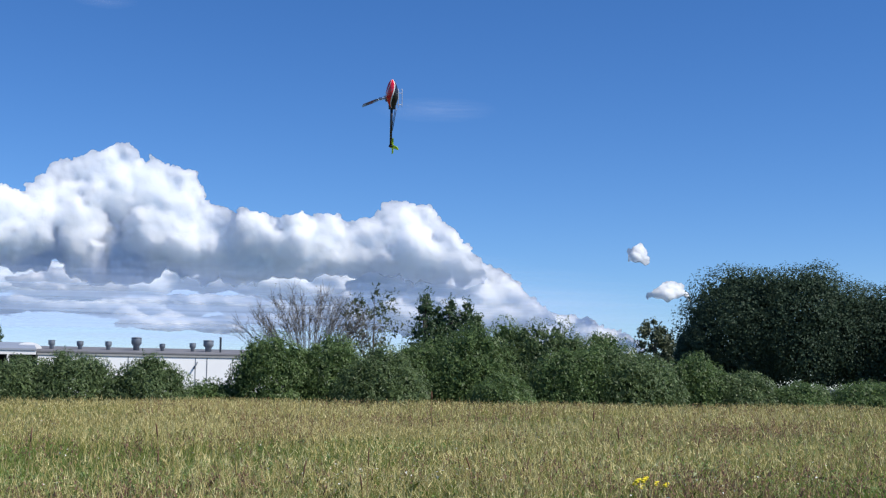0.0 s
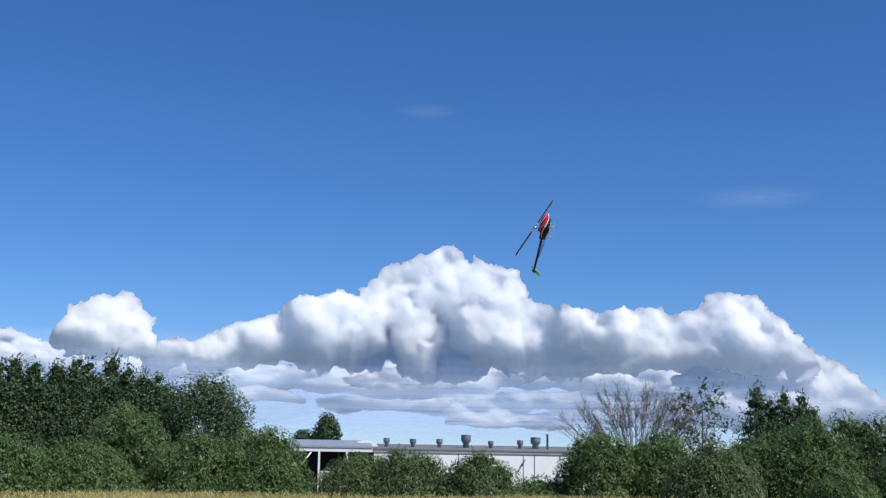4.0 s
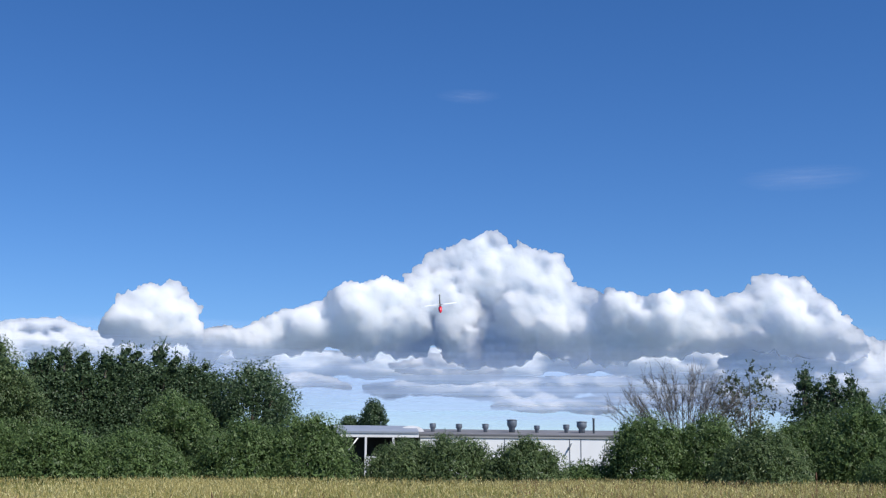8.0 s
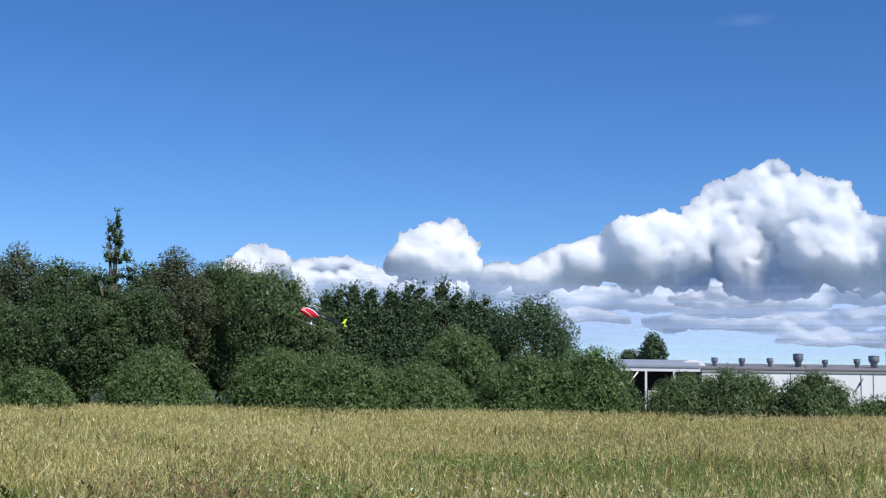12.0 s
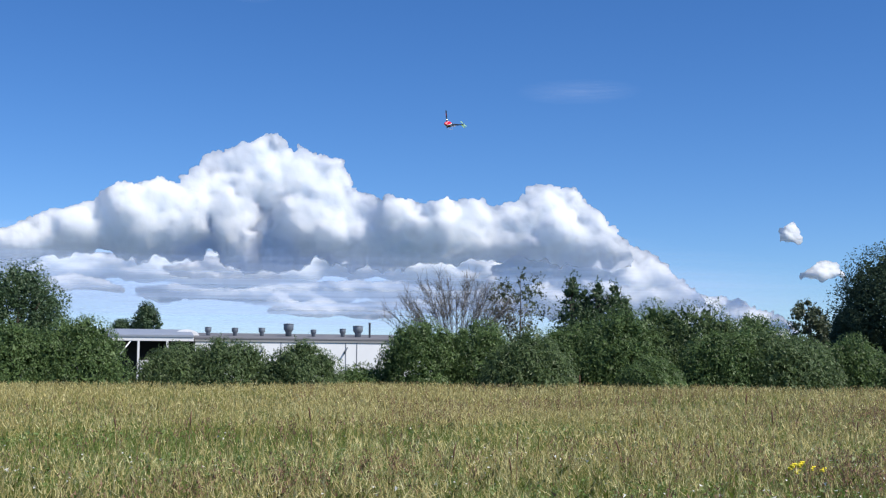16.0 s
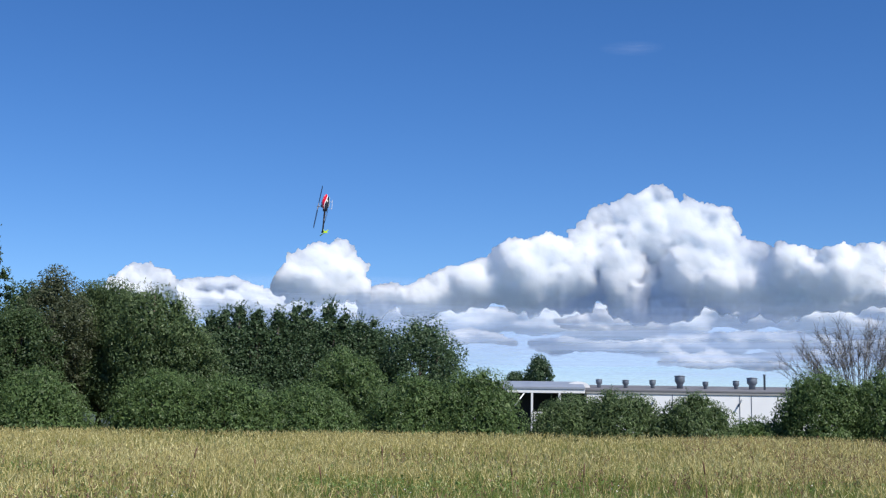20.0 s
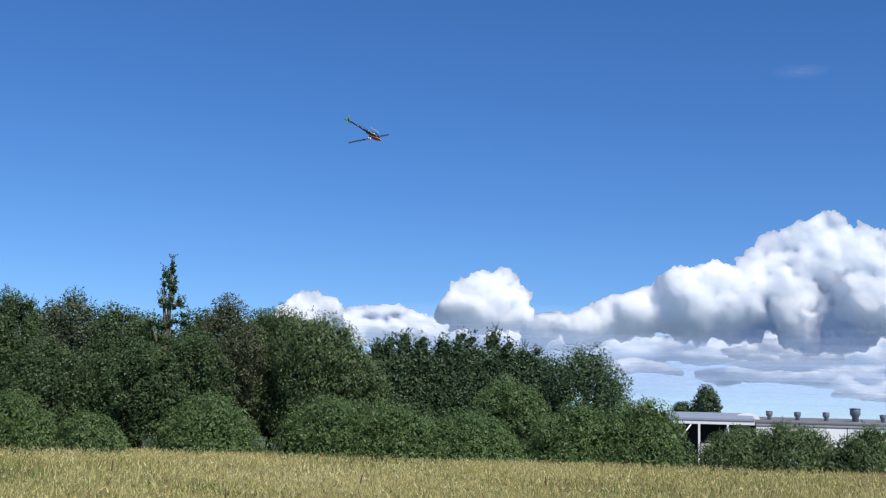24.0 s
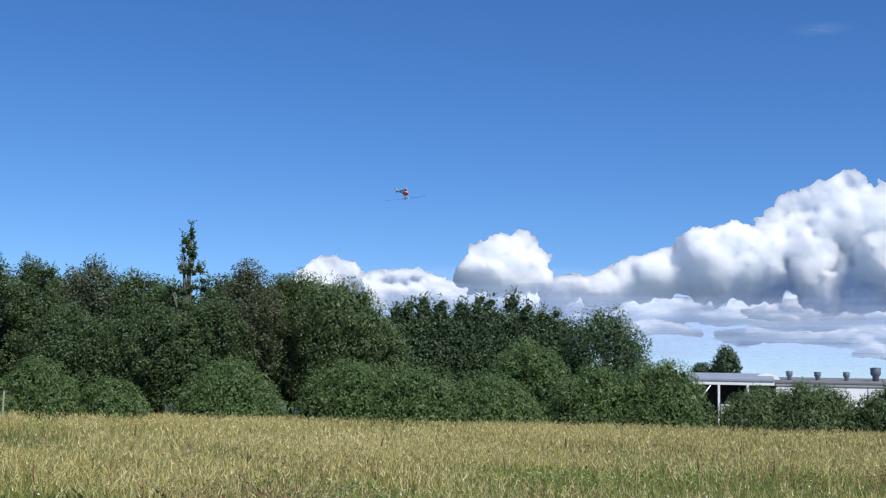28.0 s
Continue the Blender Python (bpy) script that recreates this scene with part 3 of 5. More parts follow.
    part("skylight", bm, STEEL_WHITE, t, "rounded white skylight")
    return t


warehouse()


# ---- clouds ----
def blurred(g, sigma, long=1.0):
    """A grid softened by a round window (long times as wide as high), by way of its spectrum."""
    pad = int(3 * sigma * max(1, long)) + 1
    q = np.pad(g, [(pad, pad), (pad, pad)] + [(0, 0)] * (g.ndim - 2))
    fy, fx = np.fft.fftfreq(q.shape[0]), np.fft.fftfreq(q.shape[1])
    win = np.exp(-2 * (math.pi * sigma) ** 2 * (fy[:, None] ** 2 + (long * fx[None, :]) ** 2))
    if g.ndim == 3:
        win = win[..., None]
    out = np.fft.ifft2(np.fft.fft2(q, axes=(0, 1)) * win, axes=(0, 1)).real
    return out[pad:-pad, pad:-pad]


def fractal(rng, shape, size, octaves=4, long=1.0):
    """A random field of spread 1 whose forms halve in size and in weight from octave to octave."""
    total = np.zeros(shape)
    for i in range(octaves):
        q = blurred(rng.normal(size=shape), max(0.7, size / 2 ** i), long)
        total += q / q.std() * 0.55 ** i
    return total / total.std()


def height_at(tops, az):
    for (a0, e0), (a1, e1) in zip(tops, tops[1:]):
        if a0 <= az <= a1:
            return e0 + (e1 - e0) * (az - a0) / (a1 - a0)
    return tops[0][1] if az < tops[0][0] else tops[-1][1]


def cloud(name, label, seed, tops, base, d=2600.0, mat=CLOUD, size=0.55, flat=1.0, fill=1.0, step=0.036, under=1.0, lean=0.5, kids=(8, 6, 2), lobes=(), torn=1.0, hollow=()):
    """A heap of billows on billows under an outline of (bearing, height) in degrees, with a shelving base.
    lobes: (bearing, height, radius, jut), great billows that stand out of the rest.
    hollow: (bearing, half width, more), where the smooth shelving base reaches higher."""
    rng = np.random.default_rng(seed)
    a0, a1 = tops[0][0] - 0.6, tops[-1][0] + 0.6
    e0, e1 = base - 0.5, max(q[1] for q in tops) + 0.7
    az, el = np.arange(a0, a1, step), np.arange(e0, e1, step)
    front, back = np.full((len(el), len(az)), -99.0), np.full((len(el), len(az)), -99.0)

    def base_at(a):
        return min(base, height_at(tops, a) - 0.35)

    def jut(a, e):
        return -lean * (e - base)

    def billow(a, e, n, r, gen):
        ia, ib = max(0, int((a - r - a0) / step)), int((a + r - a0) / step) + 2
        ja, jb = max(0, int((e - r * flat - e0) / step)), int((e + r * flat - e0) / step) + 2
        q = r * r - (az[None, ia:ib] - a) ** 2 - ((el[ja:jb, None] - e) / flat) ** 2
        z = np.sqrt(np.maximum(q, 0))
        np.maximum(front[ja:jb, ia:ib], np.where(q > 0, n + z, -99), out=front[ja:jb, ia:ib])
        np.maximum(back[ja:jb, ia:ib], np.where(q > 0, z - n, -99), out=back[ja:jb, ia:ib])
        if gen < len(kids) and r > step * 2.2:
            for _ in range(kids[gen]):
                u = rng.normal(size=3)
                u /= np.linalg.norm(u)
                u[2] = abs(u[2]) if rng.random() < 0.85 else u[2]
                u[1] = u[1] * 0.8 + 0.2
                far = r * rng.uniform(0.78, 0.95)
                if e + u[1] * far * flat > base_at(a):
                    billow(a + u[0] * far, e + u[1] * far * flat, n + u[2] * far, r * rng.uniform(0.24, 0.5), gen + 1)

    a = tops[0][0]
    while a < tops[-1][0]:
        h = height_at(tops, a)
        r = min(size * rng.uniform(0.45, 1.25), max(0.14, (h - base_at(a)) * 0.5))
        billow(a, h - r * 1.2 * flat, jut(a, h - r), r, 0)
        a += r * rng.uniform(0.5, 0.85)
    area = sum((q1[0] - q0[0]) * max(0.2, (q0[1] + q1[1]) / 2 - base) for q0, q1 in zip(tops, tops[1:]))
    for _ in range(int(fill * area / (size * size) * 1.5)):
        a = rng.uniform(tops[0][0], tops[-1][0])
        h = height_at(tops, a)
        r = min(size * rng.uniform(0.4, 1.4), max(0.14, (h - base_at(a)) * 0.5))
        lo, hi = base_at(a) + r * 0.4 * flat, h - r * 1.2 * flat
        if hi > lo:
            e = rng.uniform(lo, hi)
            billow(a, e, jut(a, e) + rng.normal(scale=0.2), r, 0)
    for a, e, r, n in lobes:
        billow(a, e, jut(a, e) + n, r, 0)
    # the shelving base: an uneven lower edge that recedes upwards into shade
    crest = np.array([height_at(tops, q) for q in az])
    core = (el[:, None] < crest - (0.4 if flat > 0.8 else 0.22)) & (az > tops[0][0] + 0.5) & (az < tops[-1][0] - 0.5)
    front = np.where(core, np.maximum(front, -0.3 - lean * (el[:, None] - base)), front)
    back = np.where(core, np.maximum(back, 0.9), back)
    fine = min(1.0, size / 0.5)
    torn = torn if flat > 0.8 else torn * 0.45
    # wind has pulled the round forms out of shape
    shape, long = front.shape, 1.0 if flat > 0.8 else 2.6
    bend_a = fractal(rng, shape, 0.34 * fine / step, 4, long) * 0.062 * torn * fine * long / step
    bend_e = fractal(rng, shape, 0.34 * fine / step, 4, long) * 0.062 * torn * fine * (flat if flat < 0.8 else 1) / step
    jj, ii = np.indices(shape)
    jj, ii = np.clip(jj + bend_e, 0, shape[0] - 1).round().astype(int), np.clip(ii + bend_a, 0, shape[1] - 1).round().astype(int)
    front, back = front[jj, ii], back[jj, ii]
    curls = np.abs(fractal(rng, shape, 0.22 / step, 4, long))
    front = np.where(front > -50, front - (0.05 if flat > 0.8 else 0.03) * curls + 0.08 * fractal(rng, shape, 0.7 / step, 4, long), front)
    edge = base + fine ** 2 * (0.22 if flat > 0.8 else 0.1) * np.sin(az * 1.9 + seed) * np.sin(az * 0.7 + 2 * seed) + (0.1 * np.sin(az * 5.3 + seed) + 0.05 * np.sin(az * 13.0)) * (1 if flat > 0.8 else 0.2)
    shelf = 1.1 * under * (1 + sum(q * np.exp(-((az - c) / w) ** 2) for c, w, q in hollow))
    shelf = shelf * np.ones(len(az)) * (1 + 0.25 * np.sin(az * 1.3 + seed))
    rise = (el[:, None] - edge[None, :] + 0.16 * fine ** 2 * fractal(rng, shape, 0.5 / step, 5, 2.5)) / shelf[None, :]
    inside = (front > -50) & (rise > 0)
    m = inside.astype(float)
    even = blurred(np.where(inside, front, 0), 0.4 * fine / step, 1.6) / np.maximum(blurred(m, 0.4 * fine / step, 1.6), 1e-3)
    blend = np.clip((1.05 - rise) * 2.5, 0, 0.85)
    front = np.where(inside, front * (1 - blend) + even * blend, front)
    front = front - 0.95 * shelf[None, :] * np.clip(1 - rise, 0, 1) ** 1.6
    w = np.maximum(blurred(m, 0.08 * fine / step), 1e-3)
    front = np.where(inside, blurred(np.where(inside, front, 0), 0.08 * fine / step) / w, 0)
    rim = np.clip((blurred(m, (0.05 if flat > 0.8 else 0.08) * torn / step) - 0.5) * 2, 0, 1)
    foot = np.clip(rise * shelf[None, :] / ((0.5 if flat > 0.8 else 0.3) * fine), 0, 1)
    thickness = np.where(inside, np.minimum(rim * 1.7, foot * 1.4), 0)
    k = d * math.pi / 180
    A, E = np.radians(az)[None, :], np.radians(el)[:, None]
    ray = np.stack([np.sin(A) * np.cos(E), np.cos(A) * np.cos(E), np.sin(E) + 0 * A], axis=2)
    eye = np.array(EYE)
    P = eye + ray * (d - front * k)[..., None]
    Q = eye + ray * (d + np.where(inside, np.maximum(back, 0.05 - front), 0) * k)[..., None]
    # light scatters deep into a cloud: its shading follows the large forms more than the small ones
    fill_w = np.maximum(blurred(m, 2.5), 1e-3)
    smooth_p = eye + ray * (d - k * np.where(inside, front, blurred(np.where(inside, front, 0), 2.5) / fill_w))[..., None]
    nor = np.cross(np.gradient(smooth_p, axis=1), np.gradient(smooth_p, axis=0))
    nor /= np.maximum(np.linalg.norm(nor, axis=2), 1e-9)[..., None]
    nor *= np.where((nor * ray).sum(axis=2) > 0, -1.0, 1.0)[..., None]
    wide = blurred(nor * m[..., None], 0.28 * fine / step)
    wide /= np.maximum(np.linalg.norm(wide, axis=2), 1e-6)[..., None]
    nor = nor * 0.35 + wide * 0.65
    nor /= np.maximum(np.linalg.norm(nor, axis=2), 1e-6)[..., None]
    cell = inside[:-1, :-1] & inside[1:, :-1] & inside[:-1, 1:] & inside[1:, 1:]
    jj, ii = np.nonzero(cell)
    ids = np.arange(inside.size).reshape(inside.shape)
    f = np.stack([ids[jj, ii], ids[jj, ii + 1], ids[jj + 1, ii + 1], ids[jj + 1, ii]], axis=1)
    # the far side is coarser
    sub = inside[::3, ::3]
    jj, ii = np.nonzero(sub[:-1, :-1] & sub[1:, :-1] & sub[:-1, 1:] & sub[1:, 1:])
    far_ids = ids[::3, ::3]
    g = np.stack([far_ids[jj, ii], far_ids[jj + 1, ii], far_ids[jj + 1, ii + 1], far_ids[jj, ii + 1]], axis=1)
    F = np.concatenate([f, g + inside.size])
    V = np.concatenate([P.reshape(-1, 3), Q.reshape(-1, 3)])
    N = np.concatenate([nor.reshape(-1, 3), ray.reshape(-1, 3)])
    used = np.unique(F)
    to = np.zeros(len(V), dtype=int)
    to[used] = np.arange(len(used))
    me = mesh_of(name, V[used], to[F], mat, True)
    at = me.attributes.new("thickness", 'FLOAT', 'POINT')
    at.data.foreach_set("value", np.concatenate([thickness.ravel(), thickness.ravel()])[used].astype(np.float32))
    me.normals_split_custom_set_from_vertices(N[used].tolist())
    return tagged(new(name, me), label, "cloud", kind="structure", group="clouds over the horizon")


HEAP = "white heaped summer cloud with a grey flat base"
LAYER = "flat grey-blue cloud layer under the heaped clouds"
# the great bank, built in one
cloud("cloud_1", HEAP, 2, ((-14.6, 5.5), (-13.6, 6.1), (-12.0, 6.2), (-10.0, 7.2), (-8.8, 7.4), (-7.7, 8.05), (-6.4, 8.55), (-5.4, 8.2), (-4.8, 8.5), (-3.9, 9.7), (-2.3, 10.1), (-1.1, 10.75), (-0.2, 9.9), (1.4, 9.9), (2.1, 9.5), (2.4, 8.5), (3.2, 7.9),
                           (4.6, 7.7), (6.4, 7.8), (8.5, 7.9), (9.4, 7.5), (10.6, 7.8), (11.3, 8.55), (12.9, 8.4), (13.3, 7.9), (14.0, 7.3), (14.9, 6.2), (15.4, 5.6)), 4.5, size=0.55,
      lean=0.6, hollow=((-1.0, 2.9, 1.25), (10.5, 1.4, 0.6), (-6.4, 2.2, 0.3)),
      lobes=((-7.3, 6.6, 1.25, 0.9), (-9.6, 6.0, 0.9, 0.7), (-5.9, 7.6, 0.8, 0.9), (4.6, 6.7, 1.0, 0.9), (6.6, 6.3, 1.1, 1.0), (3.2, 5.8, 0.6, 0.6), (12.2, 6.2, 0.9, 0.9), (8.2, 6.8, 0.8, 0.4)))
cloud("cloud_2", HEAP, 4, ((8.4, 3.4), (9.3, 4.4), (10.2, 5.3), (11.0, 5.6), (13.0, 6.0), (14.4, 6.3), (15.05, 6.05), (16.7, 5.15), (17.4, 4.4), (18.3, 3.75), (18.9, 3.3)), 2.2, size=0.45)
cloud("cloud_5", HEAP, 5, ((17.6, 3.6), (18.6, 3.3), (19.9, 3.3), (20.9, 2.9), (21.8, 2.6), (22.6, 2.2)), 1.0, size=0.4, lean=0.9, under=0.4)
cloud("cloud_6", HEAP, 6, ((-18.4, 6.3), (-18.0, 7.2), (-17.0, 7.75), (-16.05, 8.05), (-15.4, 7.9), (-15.0, 7.3), (-14.8, 6.5)), 4.9, size=0.5)
cloud("cloud_7", HEAP, 7, ((-26.2, 5.6), (-25.7, 6.2), (-24.4, 6.8), (-23.6, 6.4), (-23.2, 5.75)), 4.4, size=0.42)
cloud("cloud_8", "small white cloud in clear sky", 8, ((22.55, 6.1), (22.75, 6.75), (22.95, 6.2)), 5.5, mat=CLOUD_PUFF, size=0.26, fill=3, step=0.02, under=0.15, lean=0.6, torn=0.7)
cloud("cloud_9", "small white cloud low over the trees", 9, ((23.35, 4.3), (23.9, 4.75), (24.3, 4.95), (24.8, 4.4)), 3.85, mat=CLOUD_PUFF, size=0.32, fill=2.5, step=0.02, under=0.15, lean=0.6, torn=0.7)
cloud("cloud_10", HEAP, 10, ((-45.2, 5.9), (-44.0, 6.0), (-43.0, 5.85), (-42.4, 5.6), (-41.2, 5.1), (-40.6, 4.7)), 3.8, size=0.42)
# lower and farther layers
cloud("cloud_11", LAYER, 11, ((-24.0, 5.6), (-22.5, 6.1), (-20.5, 6.2), (-19.0, 5.7), (-17.0, 5.4), (-14.5, 5.8), (-12.4, 5.5), (-10.5, 5.2)), 4.1, d=3100, size=0.42, flat=0.6, under=0.5, kids=(6, 5))
cloud("cloud_12", LAYER, 12, ((-15.0, 4.7), (-11.0, 5.2), (-8.0, 5.0), (-4.0, 5.3), (0.0, 5.2), (4.0, 5.1), (8.0, 5.2), (12.0, 4.6), (17.0, 3.6)), 3.6, d=3100, mat=CLOUD_SHADED, size=0.6, flat=0.42, fill=2.2, step=0.05, under=0.6, kids=(6, 5))
cloud("cloud_13", LAYER, 13, ((-11.2, 3.8), (-10.0, 4.1), (-8.9, 4.0), (-7.6, 3.6)), 3.0, d=3000, size=0.42, flat=0.5, fill=1.6, under=0.4, kids=(6, 5))
cloud("cloud_14", LAYER, 14, ((-5.4, 4.6), (-4.0, 5.0), (-2.0, 4.75), (-0.6, 4.3)), 3.8, d=3000, size=0.42, flat=0.5, fill=1.6, under=0.4, kids=(6, 5))
cloud("cloud_15", LAYER, 15, ((-6.6, 3.6), (-4.0, 3.9), (-1.0, 3.8), (2.0, 4.0), (6.0, 4.1), (9.0, 3.6)), 2.9, d=3300, mat=CLOUD_SHADED, size=0.45, flat=0.45, fill=2.0, step=0.05, under=0.5, kids=(6, 5))
cloud("cloud_16", LAYER, 16, ((-0.9, 3.2), (-0.5, 3.6), (0.0, 3.2), (0.6, 3.0), (1.4, 3.3), (2.2, 3.0), (4.6, 2.6)), 2.25, d=3000, size=0.36, flat=0.6, fill=1.6, under=0.35, kids=(6, 5))
cloud("cloud_17", "flat pale cloud layer near the horizon", 17, ((3.0, 3.0), (6.0, 3.3), (8.0, 3.5), (12.0, 3.5), (16.0, 2.9)), 2.3, d=3400, mat=CLOUD_SHADED, size=0.5, flat=0.45, fill=2.0, step=0.05, under=0.5, kids=(6, 5))


def wisp(name, seed, az, el, long_, tall, cover_most=0.06, streak=9.0, d=3000.0, label="thin white veil of high cloud", tint=(0.95, 0.95, 0.96, 1)):
    """A thin veil of high cloud or painted haze, as a sheet whose cover thins out by noise."""
    m = bpy.data.materials.new("veil")
    m.use_nodes = True
    n, link = m.node_tree.nodes, m.node_tree.links.new
    co = n.new("ShaderNodeTexCoord")
    stretch = n.new("ShaderNodeMapping")
    stretch.inputs["Scale"].default_value = (2.5, streak, 1)
    stretch.inputs["Location"].default_value = (seed * 3.1, seed * 1.7, 0)
    noise_ = n.new("ShaderNodeTexNoise")
    noise_.inputs["Scale"].default_value, noise_.inputs["Detail"].default_value = 1.5, 5
    flat = n.new("ShaderNodeMapping")
    flat.inputs["Scale"].default_value = (1, 1, 0)
    link(co.outputs["Generated"], flat.inputs[0])
    link(flat.outputs[0], stretch.inputs[0])
    link(stretch.outputs[0], noise_.inputs["Vector"])
    round_ = n.new("ShaderNodeTexGradient")
    round_.gradient_type = 'SPHERICAL'
    centre = n.new("ShaderNodeMapping")
    centre.inputs["Location"].default_value, centre.inputs["Scale"].default_value = (-1, -1, 0), (2, 2, 0)
    link(co.outputs["Generated"], centre.inputs[0])
    link(centre.outputs[0], round_.inputs[0])
    mul = n.new("ShaderNodeMath")
    mul.operation = 'MULTIPLY'
    link(noise_.outputs["Fac"], mul.inputs[0])
    link(round_.outputs["Fac"], mul.inputs[1])
    cover = n.new("ShaderNodeMapRange")
    cover.inputs[1].default_value, cover.inputs[2].default_value, cover.inputs[4].default_value = 0.05, 0.6, cover_most
    link(mul.outputs[0], cover.inputs[0])
    clear = n.new("ShaderNodeBsdfTransparent")
    mix = n.new("ShaderNodeMixShader")
    b = n["Principled BSDF"]
    b.inputs["Base Color"].default_value, b.inputs["Roughness"].default_value = tint, 1.0
    link(cover.outputs[0], mix.inputs[0])
    link(clear.outputs[0], mix.inputs[1])
    link(b.outputs[0], mix.inputs[2])
    link(mix.outputs[0], n["Material Output"].inputs["Surface"])
    w, h = d * math.tan(radians(long_)), d * math.tan(radians(tall))
    bm = bmesh.new()
    bmesh.ops.create_grid(bm, x_segments=12, y_segments=4, size=0.5)
    for v in bm.verts:
        v.co = (v.co.x * w, v.co.y * h * 0.6, v.co.x ** 2 * 12 + v.co.y * h)
    ob = part(name, bm, m, None)
    p = bearing(az, el, d) + EYE
    ob.matrix_world = pose(p.x, p.y, p.z, 0, 0, -az)
    return tagged(ob, label, "cloud", kind="structure", group="clouds over the horizon")


wisp("cloud_19", 1, 13.3, 12.65, 6.5, 1.6)
wisp("cloud_20", 2, -2.1, 16.8, 3.4, 1.0, 0.04)
wisp("cloud_18", 9, -45.7, 8.0, 1.7, 0.7, 0.55, 3.0, 2600.0, "small faint pinkish cloud in clear sky", (0.85, 0.76, 0.82, 1))
# added sheets whose blue-grey colour stands for haze before and behind the clouds
HAZE = "pale streaky sheet added as haze near the horizon"
GREYISH = (0.34, 0.44, 0.62, 1)
wisp("haze_sheet_1", 3, 1.0, 3.2, 46.0, 5.4, 0.75, 14.0, 2300.0, HAZE, GREYISH)
wisp("haze_sheet_2", 5, -17.0, 3.8, 26.0, 5.0, 0.8, 14.0, 2300.0, HAZE, GREYISH)
wisp("haze_sheet_3", 7, 0.0, 3.9, 46.0, 7.0, 0.9, 10.0, 3700.0, HAZE, GREYISH)
wisp("haze_sheet_4", 8, -16.0, 4.2, 30.0, 5.6, 0.8, 10.0, 3700.0, HAZE, GREYISH)


# ---- meadow grass ----
def scatter(rng, n, r0, r1, a0=-62, a1=48):
    r = np.sqrt(rng.uniform(r0 ** 2, r1 ** 2, n))
    a = np.radians(rng.uniform(a0, a1, n))
    return np.stack([np.sin(a) * r, np.cos(a) * r, np.zeros(n)], 1)


def patchy(rng, at, share):
    """Keeps the places where tall dry grass grows thick."""
    x, y = at[:, 0], at[:, 1]
    f = 0.5 + 0.22 * np.sin(x * 0.33 + 1.3 * np.sin(y * 0.21)) + 0.2 * np.sin(y * 0.47 + 1.7 * np.sin(x * 0.17 + 2)) + 0.16 * np.sin(x * 1.1 + y * 0.8)
    f = 0.5 + (f - 0.5) * 1.5
    f *= 1.12 - 0.5 * np.clip((np.degrees(np.arctan2(x, y)) - 6) / 20, 0, 1)
    return at[rng.uniform(0, 1, len(at)) < np.clip(f * share, 0.05, 1)]


def blades(rng, root, height, width, lean, slim=False):
    """Bent blades of grass: each a pentagon folded over at its middle."""
    n = len(root)
    a = rng.uniform(0, 2 * np.pi, n)
    side = np.stack([np.cos(a), np.sin(a), 0 * a], 1) * (width / 2)[:, None]
    b = rng.uniform(0, 2 * np.pi, n)
    tip = np.stack([np.cos(b), np.sin(b), 0 * b], 1) * (height * lean * rng.uniform(0.2, 1.0, n))[:, None]
    up = np.array([0, 0, 1.0])
    v = np.empty((n, 5, 3))
    v[:, 0], v[:, 1] = root - side, root + side
    mid = root + tip * 0.3 + up * (height * 0.6)[:, None]
    v[:, 2], v[:, 4] = mid + side * 0.8, mid - side * 0.8
    v[:, 3] = root + tip + up * (height)[:, None]
    if slim:
        return v[:, [0, 1, 3]].reshape(-1, 3), v[:, 3]
    return v.reshape(-1, 3), v[:, 3]


def plumes(rng, tip, each, spread, drop, length, width):
    """Loose plumes: several short branchlets round each tip, as three-cornered slivers."""
    n = len(tip) * each
    at = np.repeat(tip, each, axis=0) + rng.normal(scale=spread, size=(n, 3)) - np.array([0, 0, 1.0]) * rng.uniform(0, drop, n)[:, None]
    d = rng.normal(scale=0.42, size=(n, 3)) + np.array([0, 0, 1.0])
    d *= (length * rng.uniform(0.5, 1.3, n) / np.linalg.norm(d, axis=1))[:, None]
    side = np.cross(d, fan(rng, n))
    side *= (width * rng.uniform(0.6, 1.3, n) / (np.linalg.norm(side, axis=1) + 1e-9))[:, None]
    v = np.empty((n, 3, 3))
    v[:, 0], v[:, 1], v[:, 2] = at - d * 0.5 - side * 0.5, at - d * 0.5 + side * 0.5, at + d * 0.5
    return v.reshape(-1, 3)


def meadow(seed, r0, r1, n_green, n_dry, thick, a0=-62, a1=48, each=3):
    rng = np.random.default_rng(seed)
    far = r0 > 15
    root = scatter(rng, n_green, r0, r1, a0, a1)
    v, _ = blades(rng, root, rng.uniform(0.16, 0.58, n_green), rng.uniform(0.004, 0.010, n_green) * thick * (1.4 if far else 1), 0.95, far)
    tagged(new("meadow_grass", quads("meadow_grass", v, GREEN_BLADE, 3 if far else 5)), "tall green meadow grass", "grass", kind="stuff")
    root = patchy(rng, scatter(rng, int(n_dry * 1.6), r0, r1, a0, a1), 1.2)
    n_dry = len(root)
    v, tip = blades(rng, root, 0.42 + 0.42 * rng.beta(2, 2.6, n_dry), rng.uniform(0.003, 0.0062, n_dry) * thick * (1.5 if far else 1), 0.6, True)
    tagged(new("dry_grass_stalks", quads("dry_grass_stalks", v, DRY_BLADE, 3)), "dry straw-coloured grass stalks", "grass", kind="stuff")
    v = plumes(rng, tip, each, 0.014 * thick ** 0.5, 0.16, 0.105 * thick ** 0.3, 0.0098 * thick ** 0.85)
    tagged(new("grass_seed_heads", quads("grass_seed_heads", v, SEED, 3)), "ripe golden grass seed heads", "grass", kind="stuff")


